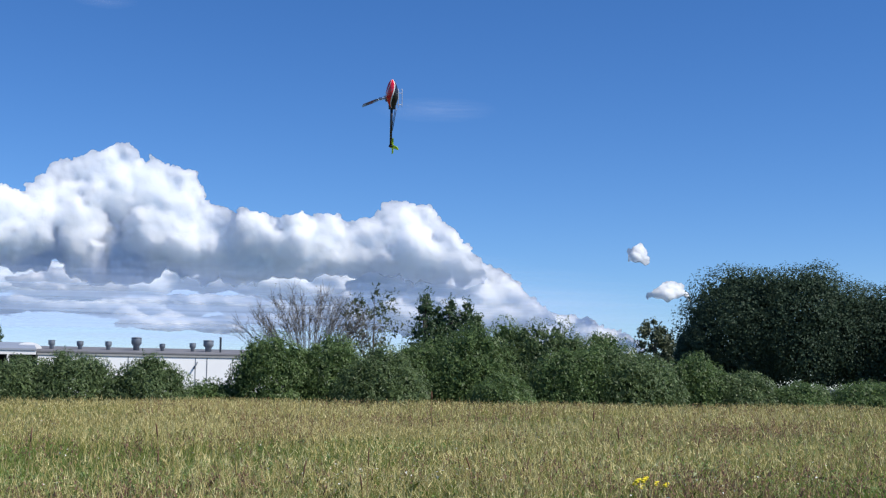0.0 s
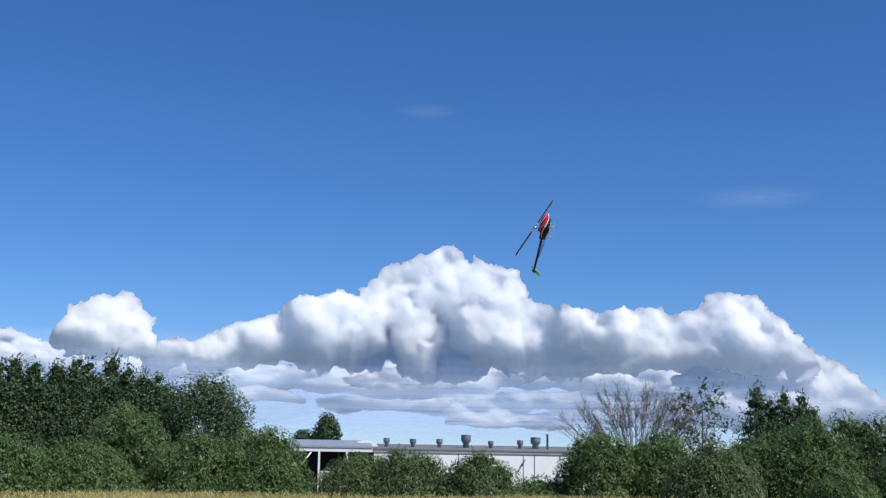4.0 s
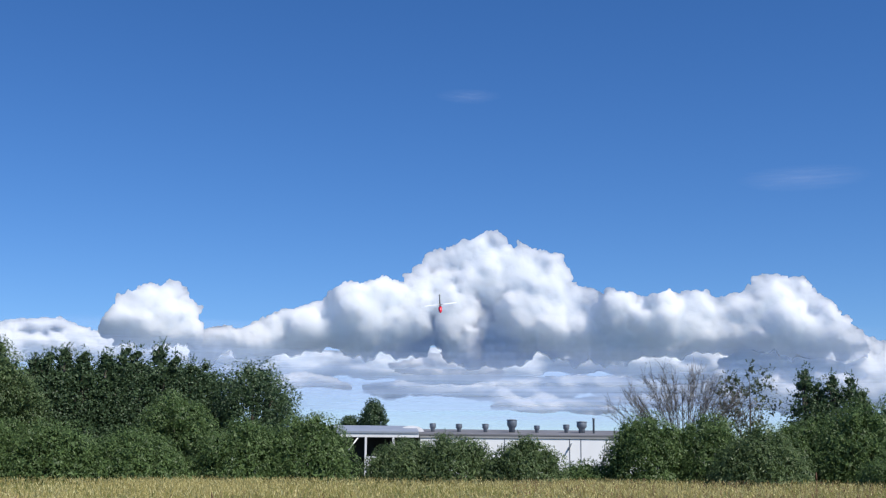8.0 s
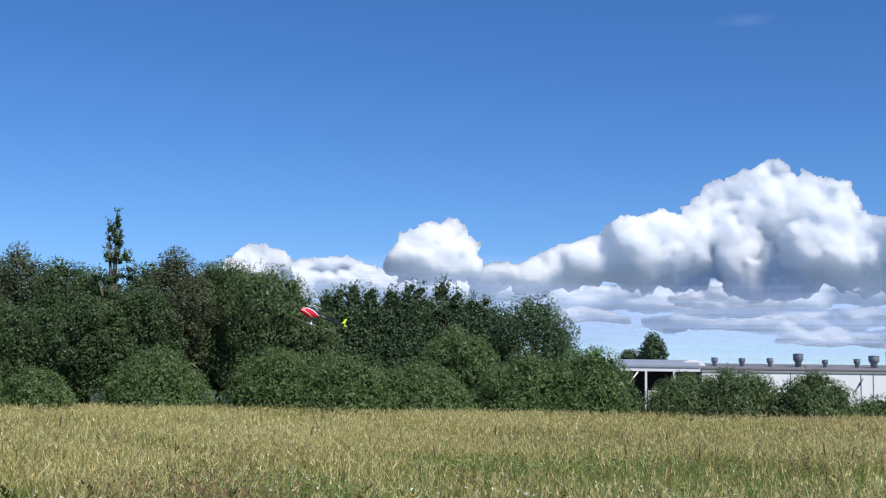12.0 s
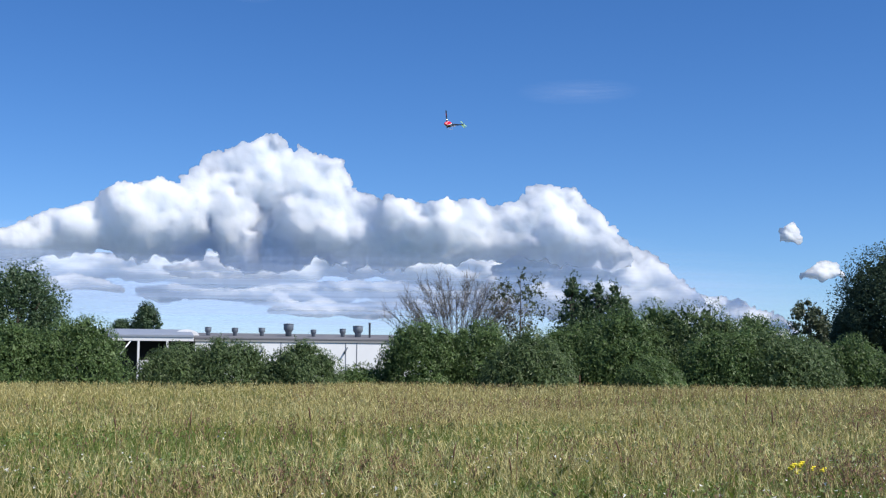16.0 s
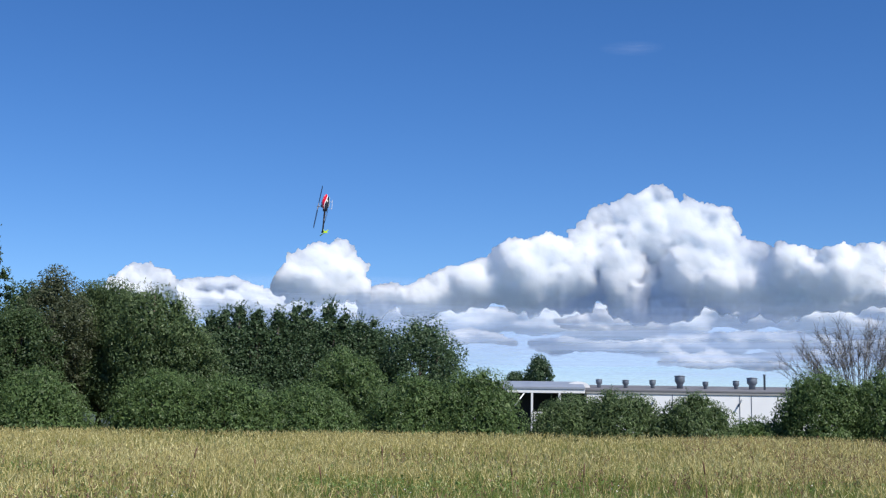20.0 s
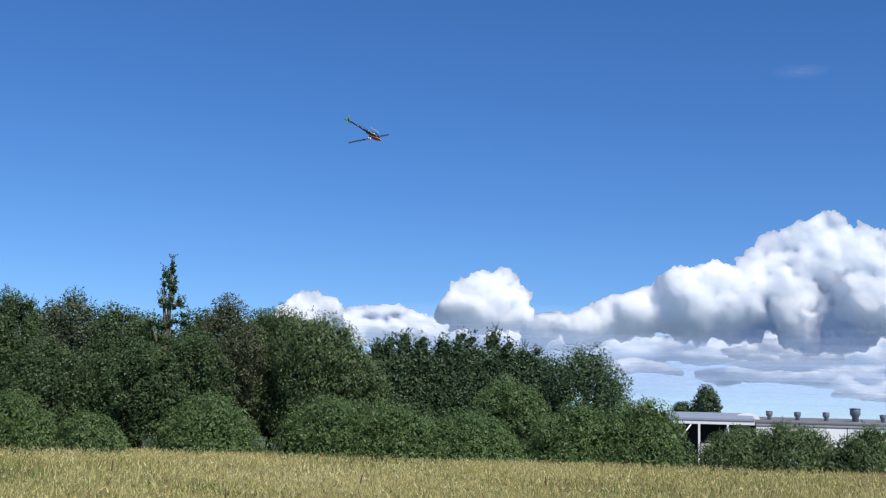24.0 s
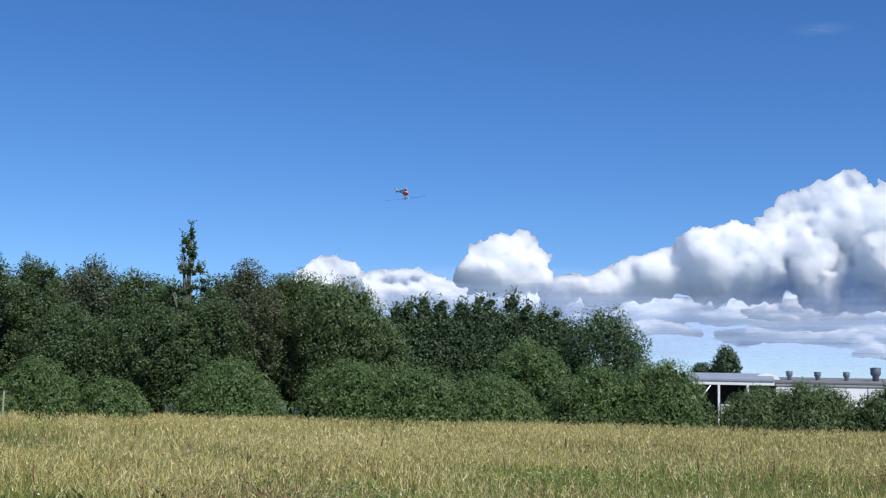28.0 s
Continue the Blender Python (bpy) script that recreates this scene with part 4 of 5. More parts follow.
meadow(104, 0.5, 4.5, 7000, 1200, 0.9, -180, 180)
meadow(105, 4.5, 9, 9000, 1500, 1.4, 48, 298)
meadow(106, 4.5, 8.5, 22000, 4000, 1.0)
meadow(101, 8.5, 16, 100000, 8500, 0.72, each=5)
meadow(102, 16, 34, 130000, 34000, 1.4, each=3)
meadow(103, 34, 83, 60000, 70000, 3.0, each=2)


def in_clumps(rng, root, size, share):
    """Keeps the places inside scattered clumps."""
    x, y = root[:, 0] / size, root[:, 1] / size
    f = np.sin(x * 1.7 + 2.1 * np.sin(y * 0.9 + 1)) + np.sin(y * 1.9 + 1.8 * np.sin(x * 0.8 + 3)) + 0.6 * np.sin(x * 3.7 - y * 3.1)
    return root[f > np.quantile(f, 1 - share)]


def sorrel(seed, r0, r1, n, thick, a0=-62, a1=48, share=0.25):
    """Brown-red stalks with loose plumes of seed, growing in clumps."""
    rng = np.random.default_rng(seed)
    root = in_clumps(rng, scatter(rng, int(n / share), r0, r1, a0, a1), 1.6 if r1 < 20 else 3.0, share)
    n = len(root)
    v, tip = blades(rng, root, rng.uniform(0.42, 0.80, n), rng.uniform(0.004, 0.006, n) * thick, 0.3, True)
    tagged(new("sorrel_stalks", quads("sorrel_stalks", v, REDDISH, 3)), "brown-red sorrel stalks among the grass", "weed", kind="stuff")
    v = plumes(rng, tip, 9, 0.025, 0.26, 0.045 * thick ** 0.4, 0.015 * thick ** 0.6)
    tagged(new("sorrel_heads", quads("sorrel_heads", v, REDDISH, 3)), "brown-red sorrel seed heads", "weed", kind="stuff")


sorrel(111, 8.5, 16, 1900, 1.0)
sorrel(112, 16, 40, 1800, 1.8)
sorrel(113, 9, 40, 2200, 1.2, 4, 48, 0.4)
sorrel(114, 30, 75, 3200, 2.4, 0, 48, 0.5)


def herbs(seed, r0, r1, n, share, size, tall):
    """Low broad-leaved herbs between the grasses, with small white flowers over them."""
    rng = np.random.default_rng(seed)
    root = in_clumps(rng, scatter(rng, int(n / share), r0, r1), 2.2, share)
    root[:, 2] = tall * rng.beta(2.5, 1.6, len(root))
    up = np.tile([0, 0, 0.9], (len(root), 1))
    tagged(new("meadow_herbs", quads("meadow_herbs", leaf_quads(rng, root, up, size, 0.55), HERB, 3)), "fresh green broad-leaved herbs between the grasses", "weed", kind="stuff")
    root = in_clumps(rng, scatter(rng, n // 14, r0, r1), 1.3, 0.35)
    root[:, 2] = tall * rng.uniform(0.85, 1.2, len(root))
    up = np.tile([0, 0, 1.4], (len(root), 1))
    tagged(new("white_flowers", quads("white_flowers", leaf_quads(rng, root, up, 0.030, 0.9), PETAL, 3)), "small white meadow flowers between the grasses", "flower", kind="stuff")


herbs(121, 8.5, 17, 34000, 0.5, 0.050, 0.50)
herbs(122, 17, 34, 16000, 0.35, 0.080, 0.50)


def tall_stalk(seed, az, d, tall, mat, label):
    """A single tall grass stalk with a dense spike, over the rest."""
    rng = np.random.default_rng(seed)
    p = bearing(az, 0, d)
    t = thing("grass_stalk", label, "grass", (p.x, p.y, 0), 0, "tall single grass stalks")
    x, y = rng.normal(scale=0.07, size=2)
    wide = max(0.004, d * 0.00035)
    part("stem", tube([(0, 0, 0), (x * 0.4, y * 0.4, tall * 0.5), (x, y, tall)], [wide * 0.8, wide * 0.7, wide * 0.5], 5), mat, t)
    k = 0.22 * tall
    part("spike", tube([(x, y, tall - 0.02), (x * 1.1, y * 1.1, tall + k * 0.3), (x * 1.3, y * 1.3, tall + k * 0.75), (x * 1.5, y * 1.5, tall + k)], [wide * 0.9, wide * 2.0, wide * 1.6, wide * 0.4], 6), mat, t)


for i, (az, d, tall) in enumerate(((13.3, 40, 1.15), (11.2, 14, 0.72), (15.9, 17, 0.85), (10.4, 12, 0.62), (17.0, 19, 0.82), (-4.0, 15, 0.75), (1.2, 18, 0.85), (4.6, 13, 0.66), (-9.0, 22, 0.9), (-16.0, 16, 0.8), (-21.5, 21, 0.85), (-28.0, 18, 0.78), (-33.0, 24, 0.9), (-38.0, 17, 0.8), (7.6, 30, 1.0), (20.6, 26, 0.92)) + tuple((-46 + 1.63 * i + 1.1 * math.sin(7.7 * i), 12 + 6 * (1 + math.sin(2.3 * i)), 0.74 + 0.12 * math.sin(5.1 * i)) for i in range(45))):
    tall_stalk(300 + i, az, d, tall, SEED if i % 3 else REDDISH, "tall pale grass stalk with a ripe spike" if i % 3 else "tall dark brown sorrel stalk gone to seed")


# ---- small things in the meadow ----
def yellow_flower(seed, az, d, tall, count):
    rng = np.random.default_rng(seed)
    p = bearing(az, 0, d)
    t = thing("yellow_flower", "bright yellow wild flowers standing in the grass", "flower", (p.x, p.y, 0), 0, "yellow flowers")
    for _ in range(count):
        x, y, z = rng.normal(scale=0.09), rng.normal(scale=0.09), tall * rng.uniform(0.85, 1.08)
        stem = part("stem", tube([(x * 0.4, y * 0.4, 0), (x * 0.8, y * 0.8, z * 0.6), (x, y, z)], [0.006, 0.005, 0.004], 5), GREEN_BLADE, t)
        bm = bmesh.new()
        for i in range(9):
            a = 2.4 * i
            c = Vector((x + 0.022 * math.cos(a) * (i / 5), y + 0.022 * math.sin(a) * (i / 5), z + 0.015 * (i % 3)))
            bmesh.ops.create_icosphere(bm, subdivisions=1, radius=0.018, matrix=Matrix.Translation(c) @ Matrix.Diagonal((1, 1, 0.6, 1)))
        part("blossom", bm, YELLOW, stem, "yellow blossom")


YELLOW = material("yellow_petals", ((0.75, 0.60, 0.02), (0.85, 0.75, 0.05)), 0.6, 20)
yellow_flower(201, 23.1, 13.0, 0.62, 7)
yellow_flower(202, 8.6, 9.3, 0.40, 2)
yellow_flower(203, -4.5, 10.5, 0.42, 2)


def stake():
    p = bearing(-38.58, 0, 71)
    t = thing("wooden_stake", "thin pale wooden stake at the meadow's edge", "stake", (p.x, p.y, 0))
    bm = bmesh.new()
    box(bm, (-0.035, -0.035, 0), (0.035, 0.035, 1.75), 0.008)
    part("post", bm, PALE_WOOD, t)


PALE_WOOD = material("pale_wood", ((0.30, 0.27, 0.21), (0.45, 0.41, 0.33)), 0.8, 12)
stake()

# ---- model helicopter ----
RED = material("red_gloss", ((0.70, 0.010, 0.030), (0.80, 0.016, 0.042)), 0.22, 8, coat=0.6)
GLOSS_WHITE = material("white_gloss", ((0.80, 0.80, 0.80), (0.86, 0.86, 0.86)), 0.25, 8, coat=0.5)
CARBON = material("carbon_black", ((0.008, 0.008, 0.010), (0.022, 0.022, 0.025)), 0.32, 30, coat=0.3)
BLADE = material("carbon_blade", ((0.012, 0.016, 0.026), (0.028, 0.034, 0.046)), 0.16, 20, coat=0.8)
NEON = material("neon_yellow_green", ((0.55, 0.80, 0.02), (0.66, 0.90, 0.06)), 0.4, 10)
ALU = material("brushed_aluminium", ((0.55, 0.56, 0.58), (0.72, 0.73, 0.75)), 0.3, 30, metal=0.9)
SKID = material("pale_skid_plastic", ((0.42, 0.44, 0.46), (0.55, 0.57, 0.6)), 0.4, 12)


def hull(u):
    """Half width, top and bottom of the canopy along its length, 0 at the nose and 1 at the back."""
    body = math.sin(math.pi * (0.02 + 0.68 * u ** 0.72)) ** 0.9
    thin = 1.0 if u < 0.55 else 1 - 0.75 * ((u - 0.55) / 0.45) ** 1.4
    return 0.10 * body * thin, 0.125 * body * thin - 0.005, -0.13 * body * (1.0 if u < 0.55 else 1 - 0.5 * ((u - 0.55) / 0.45) ** 1.3)


def canopy_strip(a0, a1, grow=0.0):
    """A band of the canopy's shell between two angles round it (0 at the keel, 180 on the back), on both sides."""
    bm = bmesh.new()
    n, m = 22, max(3, int((a1 - a0) / 12))
    for side in (1, -1):
        grid = []
        for i in range(n + 1):
            u = i / n
            w, tp, lo = hull(u)
            row = []
            for j in range(m + 1):
                shift = 92 * (u - 0.36)
                lim0 = a0 if a0 == 0 else min(172, max(4, a0 + shift))
                lim1 = a1 if a1 == 180 else min(176, max(6, a1 + shift))
                a = radians(lim0 + (lim1 - lim0) * j / m)
                mid, half = (tp + lo) / 2, (tp - lo) / 2
                row.append(bm.verts.new((side * (w + grow) * math.sin(a), 0.36 - 0.54 * u, mid - (half + grow) * math.cos(a))))
            grid.append(row)
        for i in range(n):
            for j in range(m):
                q = (grid[i][j], grid[i + 1][j], grid[i + 1][j + 1], grid[i][j + 1])
                f = bm.faces.new(q if side > 0 else q[::-1])
                f.smooth = True
    bmesh.ops.remove_doubles(bm, verts=bm.verts, dist=0.0004)
    return bm


def blade_mesh(length, chord, root, twist=4.0):
    """A rotor blade along +x with a rounded nose, thin tail and raked tip."""
    bm = bmesh.new()
    prof = [(0.50, 0.0), (0.42, 0.055), (0.15, 0.075), (-0.5, 0.004), (-0.5, -0.004), (0.15, -0.045), (0.42, -0.04)]
    rows = []
    for i, q in enumerate((0.0, 0.06, 0.10, 0.5, 0.93, 1.0)):
        x = root + (length - root) * q
        c = chord * (0.45, 0.75, 1.0, 1.0, 0.97, 0.62)[i]
        a = radians(twist * (1 - q))
        rows.append([bm.verts.new((x, (py * math.cos(a) - pz * math.sin(a)) * c - (0.012 if q == 1.0 else 0), (py * math.sin(a) + pz * math.cos(a)) * c)) for py, pz in prof])
    k = len(prof)
    for r0, r1 in zip(rows, rows[1:]):
        for j in range(k):
            bm.faces.new((r0[j], r0[(j + 1) % k], r1[(j + 1) % k], r1[j]))
    bm.faces.new(rows[0][::-1])
    bm.faces.new(rows[-1])
    bmesh.ops.recalc_face_normals(bm, faces=bm.faces)
    return bm


def plate(outline, thick):
    """A flat upright plate in the y-z plane."""
    bm = bmesh.new()
    rows = [[bm.verts.new((x, y, z)) for y, z in outline] for x in (-thick / 2, thick / 2)]
    n = len(outline)
    bm.faces.new(rows[0][::-1])
    bm.faces.new(rows[1])
    for i in range(n):
        bm.faces.new((rows[0][i], rows[0][(i + 1) % n], rows[1][(i + 1) % n], rows[1][i]))
    bmesh.ops.recalc_face_normals(bm, faces=bm.faces)
    bmesh.ops.bevel(bm, geom=list(bm.edges), offset=thick * 0.2, segments=1, affect='EDGES')
    return bm


def model_helicopter():
    t = thing("model_helicopter", "red, white and black model helicopter flying stunts", "model helicopter")
    c = part("canopy", canopy_strip(50, 180), RED, t, "glossy red canopy")
    part("stripe", canopy_strip(44, 55, 0.0012), GLOSS_WHITE, c, "white stripe")
    part("lower_shell", canopy_strip(0, 48), CARBON, c, "black lower shell")
    part("back_stripe", canopy_strip(112, 120, 0.0012), GLOSS_WHITE, c, "white stripe along the red back")
    bm = bmesh.new()
    box(bm, (-0.03, -0.19, -0.075), (0.03, 0.20, 0.055), 0.01)
    box(bm, (-0.032, -0.05, 0.02), (0.032, 0.06, 0.12), 0.008)
    part("frame", bm, CARBON, t, "black carbon side frames")
    part("mast", lathe([(0.012, 0.05), (0.012, 0.225)], 10), ALU, t)
    part("tail_boom", tube([(0, -0.15, 0.0), (0, -0.5, 0.005), (0, -0.86, 0.01)], [0.026, 0.024, 0.021], 12), CARBON, t, "black tail boom")
    for x in (-0.028, 0.028):
        part("boom_support", tube([(x, -0.17, -0.085), (x * 0.8, -0.58, -0.012)], [0.006, 0.006], 6), CARBON, t)
    part("tail_fin", plate([(-0.79, -0.015), (-0.83, -0.03), (-0.875, -0.125), (-0.915, -0.15), (-0.935, -0.14), (-0.905, -0.04), (-0.90, 0.02), (-0.86, 0.045), (-0.80, 0.02)], 0.006), NEON, t, "neon yellow-green fin")
    part("tail_gearbox", lathe([(0.02, -0.03), (0.026, -0.02), (0.026, 0.03), (0.018, 0.045)], 10, None, (0, -0.865, 0.0)), CARBON, t)
    for s in (-1, 1):
        sk = part("skid", tube([(s * 0.083, 0.19, -0.158), (s * 0.085, 0.16, -0.170), (s * 0.085, -0.12, -0.170), (s * 0.083, -0.15, -0.168)], [0.006, 0.006, 0.006, 0.005], 8), SKID, t, "pale landing skid")
        for y in (0.11, -0.10):
            part("strut", tube([(s * 0.03, y, -0.095), (s * 0.06, y, -0.14), (s * 0.085, y, -0.166)], [0.005, 0.005, 0.005], 6), SKID, sk)
    # main rotor
    hub = lathe([(0.028, -0.035), (0.028, -0.015), (0.018, -0.008), (0.03, 0.0), (0.03, 0.022), (0.016, 0.034)], 12)
    box(hub, (-0.10, -0.016, -0.012), (0.10, 0.016, 0.014), 0.003)
    rotor = part("main_rotor", hub, ALU, t, "aluminium rotor head")
    rotor.matrix_basis = pose(0, 0, 0.225)
    for s in (0, 180):
        b = part("rotor_blade", blade_mesh(0.79, 0.056, 0.09), BLADE, rotor, "long blade, black below and white on top")
        b.data.materials.append(GLOSS_WHITE)
        for f in b.data.polygons:
            f.material_index = 1 if f.normal.z > 0.3 else 0
        b.matrix_basis = pose(0, 0, 0, 0, 0, s)
        g = part("blade_grip", tube([(0.06, 0, 0), (0.135, 0, 0)], [0.014, 0.012], 8), ALU, rotor)
        g.matrix_basis = pose(0, 0, 0, 0, 0, s)
    # tail rotor, on the side of the gearbox
    tr = part("tail_rotor", tube([(-0.045, 0, 0), (0.012, 0, 0)], [0.012, 0.012], 10), ALU, t)
    tr.matrix_basis = pose(-0.045, -0.865, 0.0)
    for s in (0, 180):
        bm = blade_mesh(0.145, 0.036, 0.02)
        bmesh.ops.transform(bm, matrix=pose(-0.02, 0, 0, 90, 0, 90), verts=bm.verts)
        b = part("tail_blade", bm, NEON, tr, "neon yellow tail blade")
        b.matrix_basis = pose(0, 0, 0, s, 0, 0)
    return t, rotor, tr


heli, main_rotor, tail_rotor = model_helicopter()


def motions():
    walk(heli, [
        (0, pose(4.37, 21.97, 6.82, 83.9, 13.7, -126.2)), (0.2, pose(1.60, 22.18, 7.49, 124.8, 12.6, -103.9)), (0.4, pose(0.25, 22.04, 8.15, 126.3, 21.2, -106.5)),
        (0.6, pose(-0.90, 22.45, 8.48, 126.2, 16.1, -96.2)), (0.8, pose(-2.04, 22.92, 8.43, 128.0, 9.2, -83.1)), (1, pose(-2.66, 23.50, 7.98, 122.5, 14.9, -88.6)),
        (1.2, pose(-1.91, 23.67, 7.64, 118.3, 5.8, -69.6)), (1.4, pose(0.74, 23.83, 7.23, 85.1, 16.1, -73.2)), (1.6, pose(4.08, 26.21, 6.66, 65.2, 21.9, -74.2)),
        (1.8, pose(5.43, 27.43, 7.08, 46.2, 9.2, -96.8)), (2, pose(5.58, 27.85, 7.47, 43.7, 0.2, -106.5)), (2.2, pose(5.40, 27.38, 7.36, 50.6, 18.0, -89.1)),
        (2.4, pose(4.45, 26.06, 7.10, 57.2, 27.0, -76.6)), (2.6, pose(2.34, 24.24, 7.23, 77.7, 14.5, -101.1)), (2.8, pose(-0.23, 22.41, 6.77, 121.4, 25.6, -103.6)),
        (3, pose(-2.11, 21.83, 6.62, 131.6, 24.9, -98.0)), (3.2, pose(-3.09, 21.61, 7.07, 127.1, 17.7, -94.5)), (3.4, pose(-3.66, 21.98, 7.28, 119.6, 17.0, -94.5)),
        (3.6, pose(-3.31, 22.54, 7.37, 108.6, 21.3, -101.2)), (3.8, pose(-1.59, 23.28, 7.22, 100.0, 18.1, -96.6)), (4, pose(1.52, 24.95, 6.63, 71.1, 7.0, -122.4)),
        (4.2, pose(5.52, 27.17, 5.48, 50.7, 21.8, -80.6)), (4.4, pose(7.41, 27.83, 5.01, 52.1, 21.0, -82.2)), (4.5, pose(7.82, 28.28, 4.69, 53.4, 25.1, -77.3)),
        (4.75, pose(7.89, 29.53, 4.96, 27.9, 28.8, -111.4)), (5, pose(7.96, 30.78, 5.22, 4.9, 19.4, -143.4)), (5.25, pose(7.58, 30.99, 7.40, 14.3, 8.2, -172.0)),
        (5.5, pose(7.20, 31.20, 9.58, 27.7, 2.9, 158.4)), (5.75, pose(4.94, 30.95, 11.50, 24.8, -9.3, 130.2)), (6, pose(2.69, 30.69, 13.43, 28.2, -21.3, 101.0)),
        (6.25, pose(0.57, 30.16, 14.75, 25.5, -8.2, 58.9)), (6.5, pose(-1.55, 29.62, 16.07, 14.8, -0.2, 16.8)), (6.8, pose(-3.17, 30.13, 17.04, 15.6, 13.9, -36.9)),
        (7.1, pose(-4.38, 34.00, 15.53, 1.1, 24.3, -97.8)), (7.2, pose(-4.48, 38.87, 13.85, -23.5, 28.4, -125.8)), (7.3, pose(-4.63, 44.54, 12.13, -50.3, 11.4, -160.2)),
        (7.4, pose(-4.81, 50.07, 10.03, -48.6, 3.0, -169.7)), (7.5, pose(-4.77, 54.35, 8.54, -49.8, 14.3, -178.6)), (7.6, pose(-4.68, 56.44, 8.02, -48.1, 4.7, -172.0)),
        (7.8, pose(-4.07, 58.48, 8.24, -51.1, 1.3, -168.2)), (8, pose(-3.52, 59.44, 8.98, -50.6, 0.8, -172.7)), (8.2, pose(-3.03, 59.47, 8.93, -58.5, 3.6, 177.9)),
        (8.4, pose(-2.48, 58.48, 9.04, -62.3, -2.1, 162.3)), (8.6, pose(-2.54, 57.30, 10.24, -75.4, 6.6, 172.1)), (8.8, pose(-2.69, 57.20, 10.80, -76.5, -2.1, 170.0)),
        (9, pose(-2.74, 57.18, 10.92, -76.0, -3.2, 169.9)), (9.2, pose(-2.90, 56.06, 11.51, -73.9, 2.5, 177.4)), (9.4, pose(-3.29, 54.06, 11.16, -41.5, 7.0, -178.5)),
        (9.6, pose(-3.58, 52.09, 10.68, -13.7, -9.9, -171.3)), (9.8, pose(-3.36, 49.96, 11.27, -8.1, -51.0, -176.2)), (9.9, pose(-3.09, 49.41, 11.53, -126.9, -77.5, -67.2)),
        (10, pose(-2.95, 48.32, 11.68, 25.5, -74.9, 153.2)), (10.1, pose(-3.12, 46.61, 11.34, 168.9, -60.0, 0.7)), (10.2, pose(-3.30, 44.91, 11.00, 170.1, -17.1, -11.6)), (10.4, pose(-4.88, 41.76, 10.63, 170.6, 5.3, -18.2)),
        (10.6, pose(-6.89, 40.56, 10.03, 170.5, 13.5, -18.2)), (10.8, pose(-9.04, 38.42, 8.07, 173.6, 13.0, -17.8)), (11, pose(-10.24, 34.34, 5.03, -175.1, 5.8, -19.5)),
        (11.2, pose(-10.76, 29.07, 2.20, -178.9, 8.8, -23.7)), (11.5, pose(-10.74, 24.77, 2.20, -177.3, 3.7, -29.6)), (12, pose(-10.47, 25.91, 3.31, 167.1, 2.6, -33.0)),
        (12.4, pose(-11.21, 30.81, 5.34, 143.2, 28.0, -27.3)), (12.6, pose(-10.72, 34.49, 6.60, 119.6, 58.9, -44.1)), (12.8, pose(-10.23, 38.16, 7.86, 35.9, 69.2, -122.0)),
        (12.95, pose(-9.34, 40.83, 8.64, -13.1, 48.4, -161.4)), (13.1, pose(-8.46, 43.50, 9.41, -31.7, 20.8, -168.4)), (13.5, pose(-6.53, 46.74, 10.36, -55.1, -1.9, -163.0)),
        (13.65, pose(-5.52, 44.45, 9.58, -49.7, -9.9, -113.0)), (13.8, pose(-4.51, 42.15, 8.79, -52.6, -19.1, -61.8)), (13.9, pose(-3.97, 43.75, 8.64, -78.7, -1.0, -13.1)),
        (14, pose(-3.42, 45.35, 8.49, -84.1, 30.0, 29.4)), (14.15, pose(-2.79, 47.40, 8.62, -111.8, -2.9, -34.3)), (14.3, pose(-2.16, 49.44, 8.76, -93.8, -41.9, -98.6)),
        (14.45, pose(-1.45, 48.41, 8.99, -78.2, -31.3, -76.4)), (14.6, pose(-0.74, 47.39, 9.22, -60.3, -26.4, -53.5)), (14.8, pose(0.47, 46.37, 9.23, -69.1, -12.3, -62.4)),
        (15, pose(1.70, 45.32, 9.05, -79.0, 4.0, -111.9)), (15.2, pose(3.01, 45.32, 8.89, -85.9, -0.7, -128.3)), (15.4, pose(4.29, 45.27, 8.55, -81.8, 1.0, -146.4)),
        (15.6, pose(5.61, 46.19, 8.25, -65.2, 2.7, 175.6)), (15.7, pose(6.08, 46.58, 8.60, -40.7, -2.0, 154.8)), (15.8, pose(6.55, 46.98, 8.96, -16.1, 2.5, 134.0)),
        (16, pose(5.72, 44.76, 10.55, -9.1, 33.0, 134.2)), (16.1, pose(3.90, 38.82, 10.40, -12.5, 41.7, 111.0)), (16.15, pose(2.98, 36.37, 10.21, -33.8, 70.6, 86.2)),
        (16.2, pose(2.06, 33.91, 10.02, -140.2, 70.6, -23.4)), (16.3, pose(0.61, 31.93, 9.91, -146.8, 67.0, -30.1)), (16.4, pose(-0.84, 29.89, 9.79, -167.1, 41.0, -51.9)),
        (16.5, pose(-1.88, 28.69, 10.16, 171.8, 26.6, -55.4)), (16.65, pose(-2.54, 27.40, 10.67, 167.9, 6.3, -24.2)), (16.8, pose(-3.21, 26.12, 11.18, 154.1, -8.9, 8.4)),
        (17, pose(-2.72, 23.87, 11.55, 154.5, 33.6, 37.0)), (17.2, pose(-2.21, 22.91, 11.37, 86.5, 61.1, -21.6)), (17.4, pose(-2.68, 24.08, 11.03, 42.9, 39.1, -71.2)),
        (17.6, pose(-2.68, 27.57, 10.20, 44.9, 40.2, -69.1)), (17.8, pose(-3.69, 31.48, 10.77, 43.2, 36.6, -73.0)), (18, pose(-6.13, 43.90, 13.90, -13.3, 30.3, -110.2)),
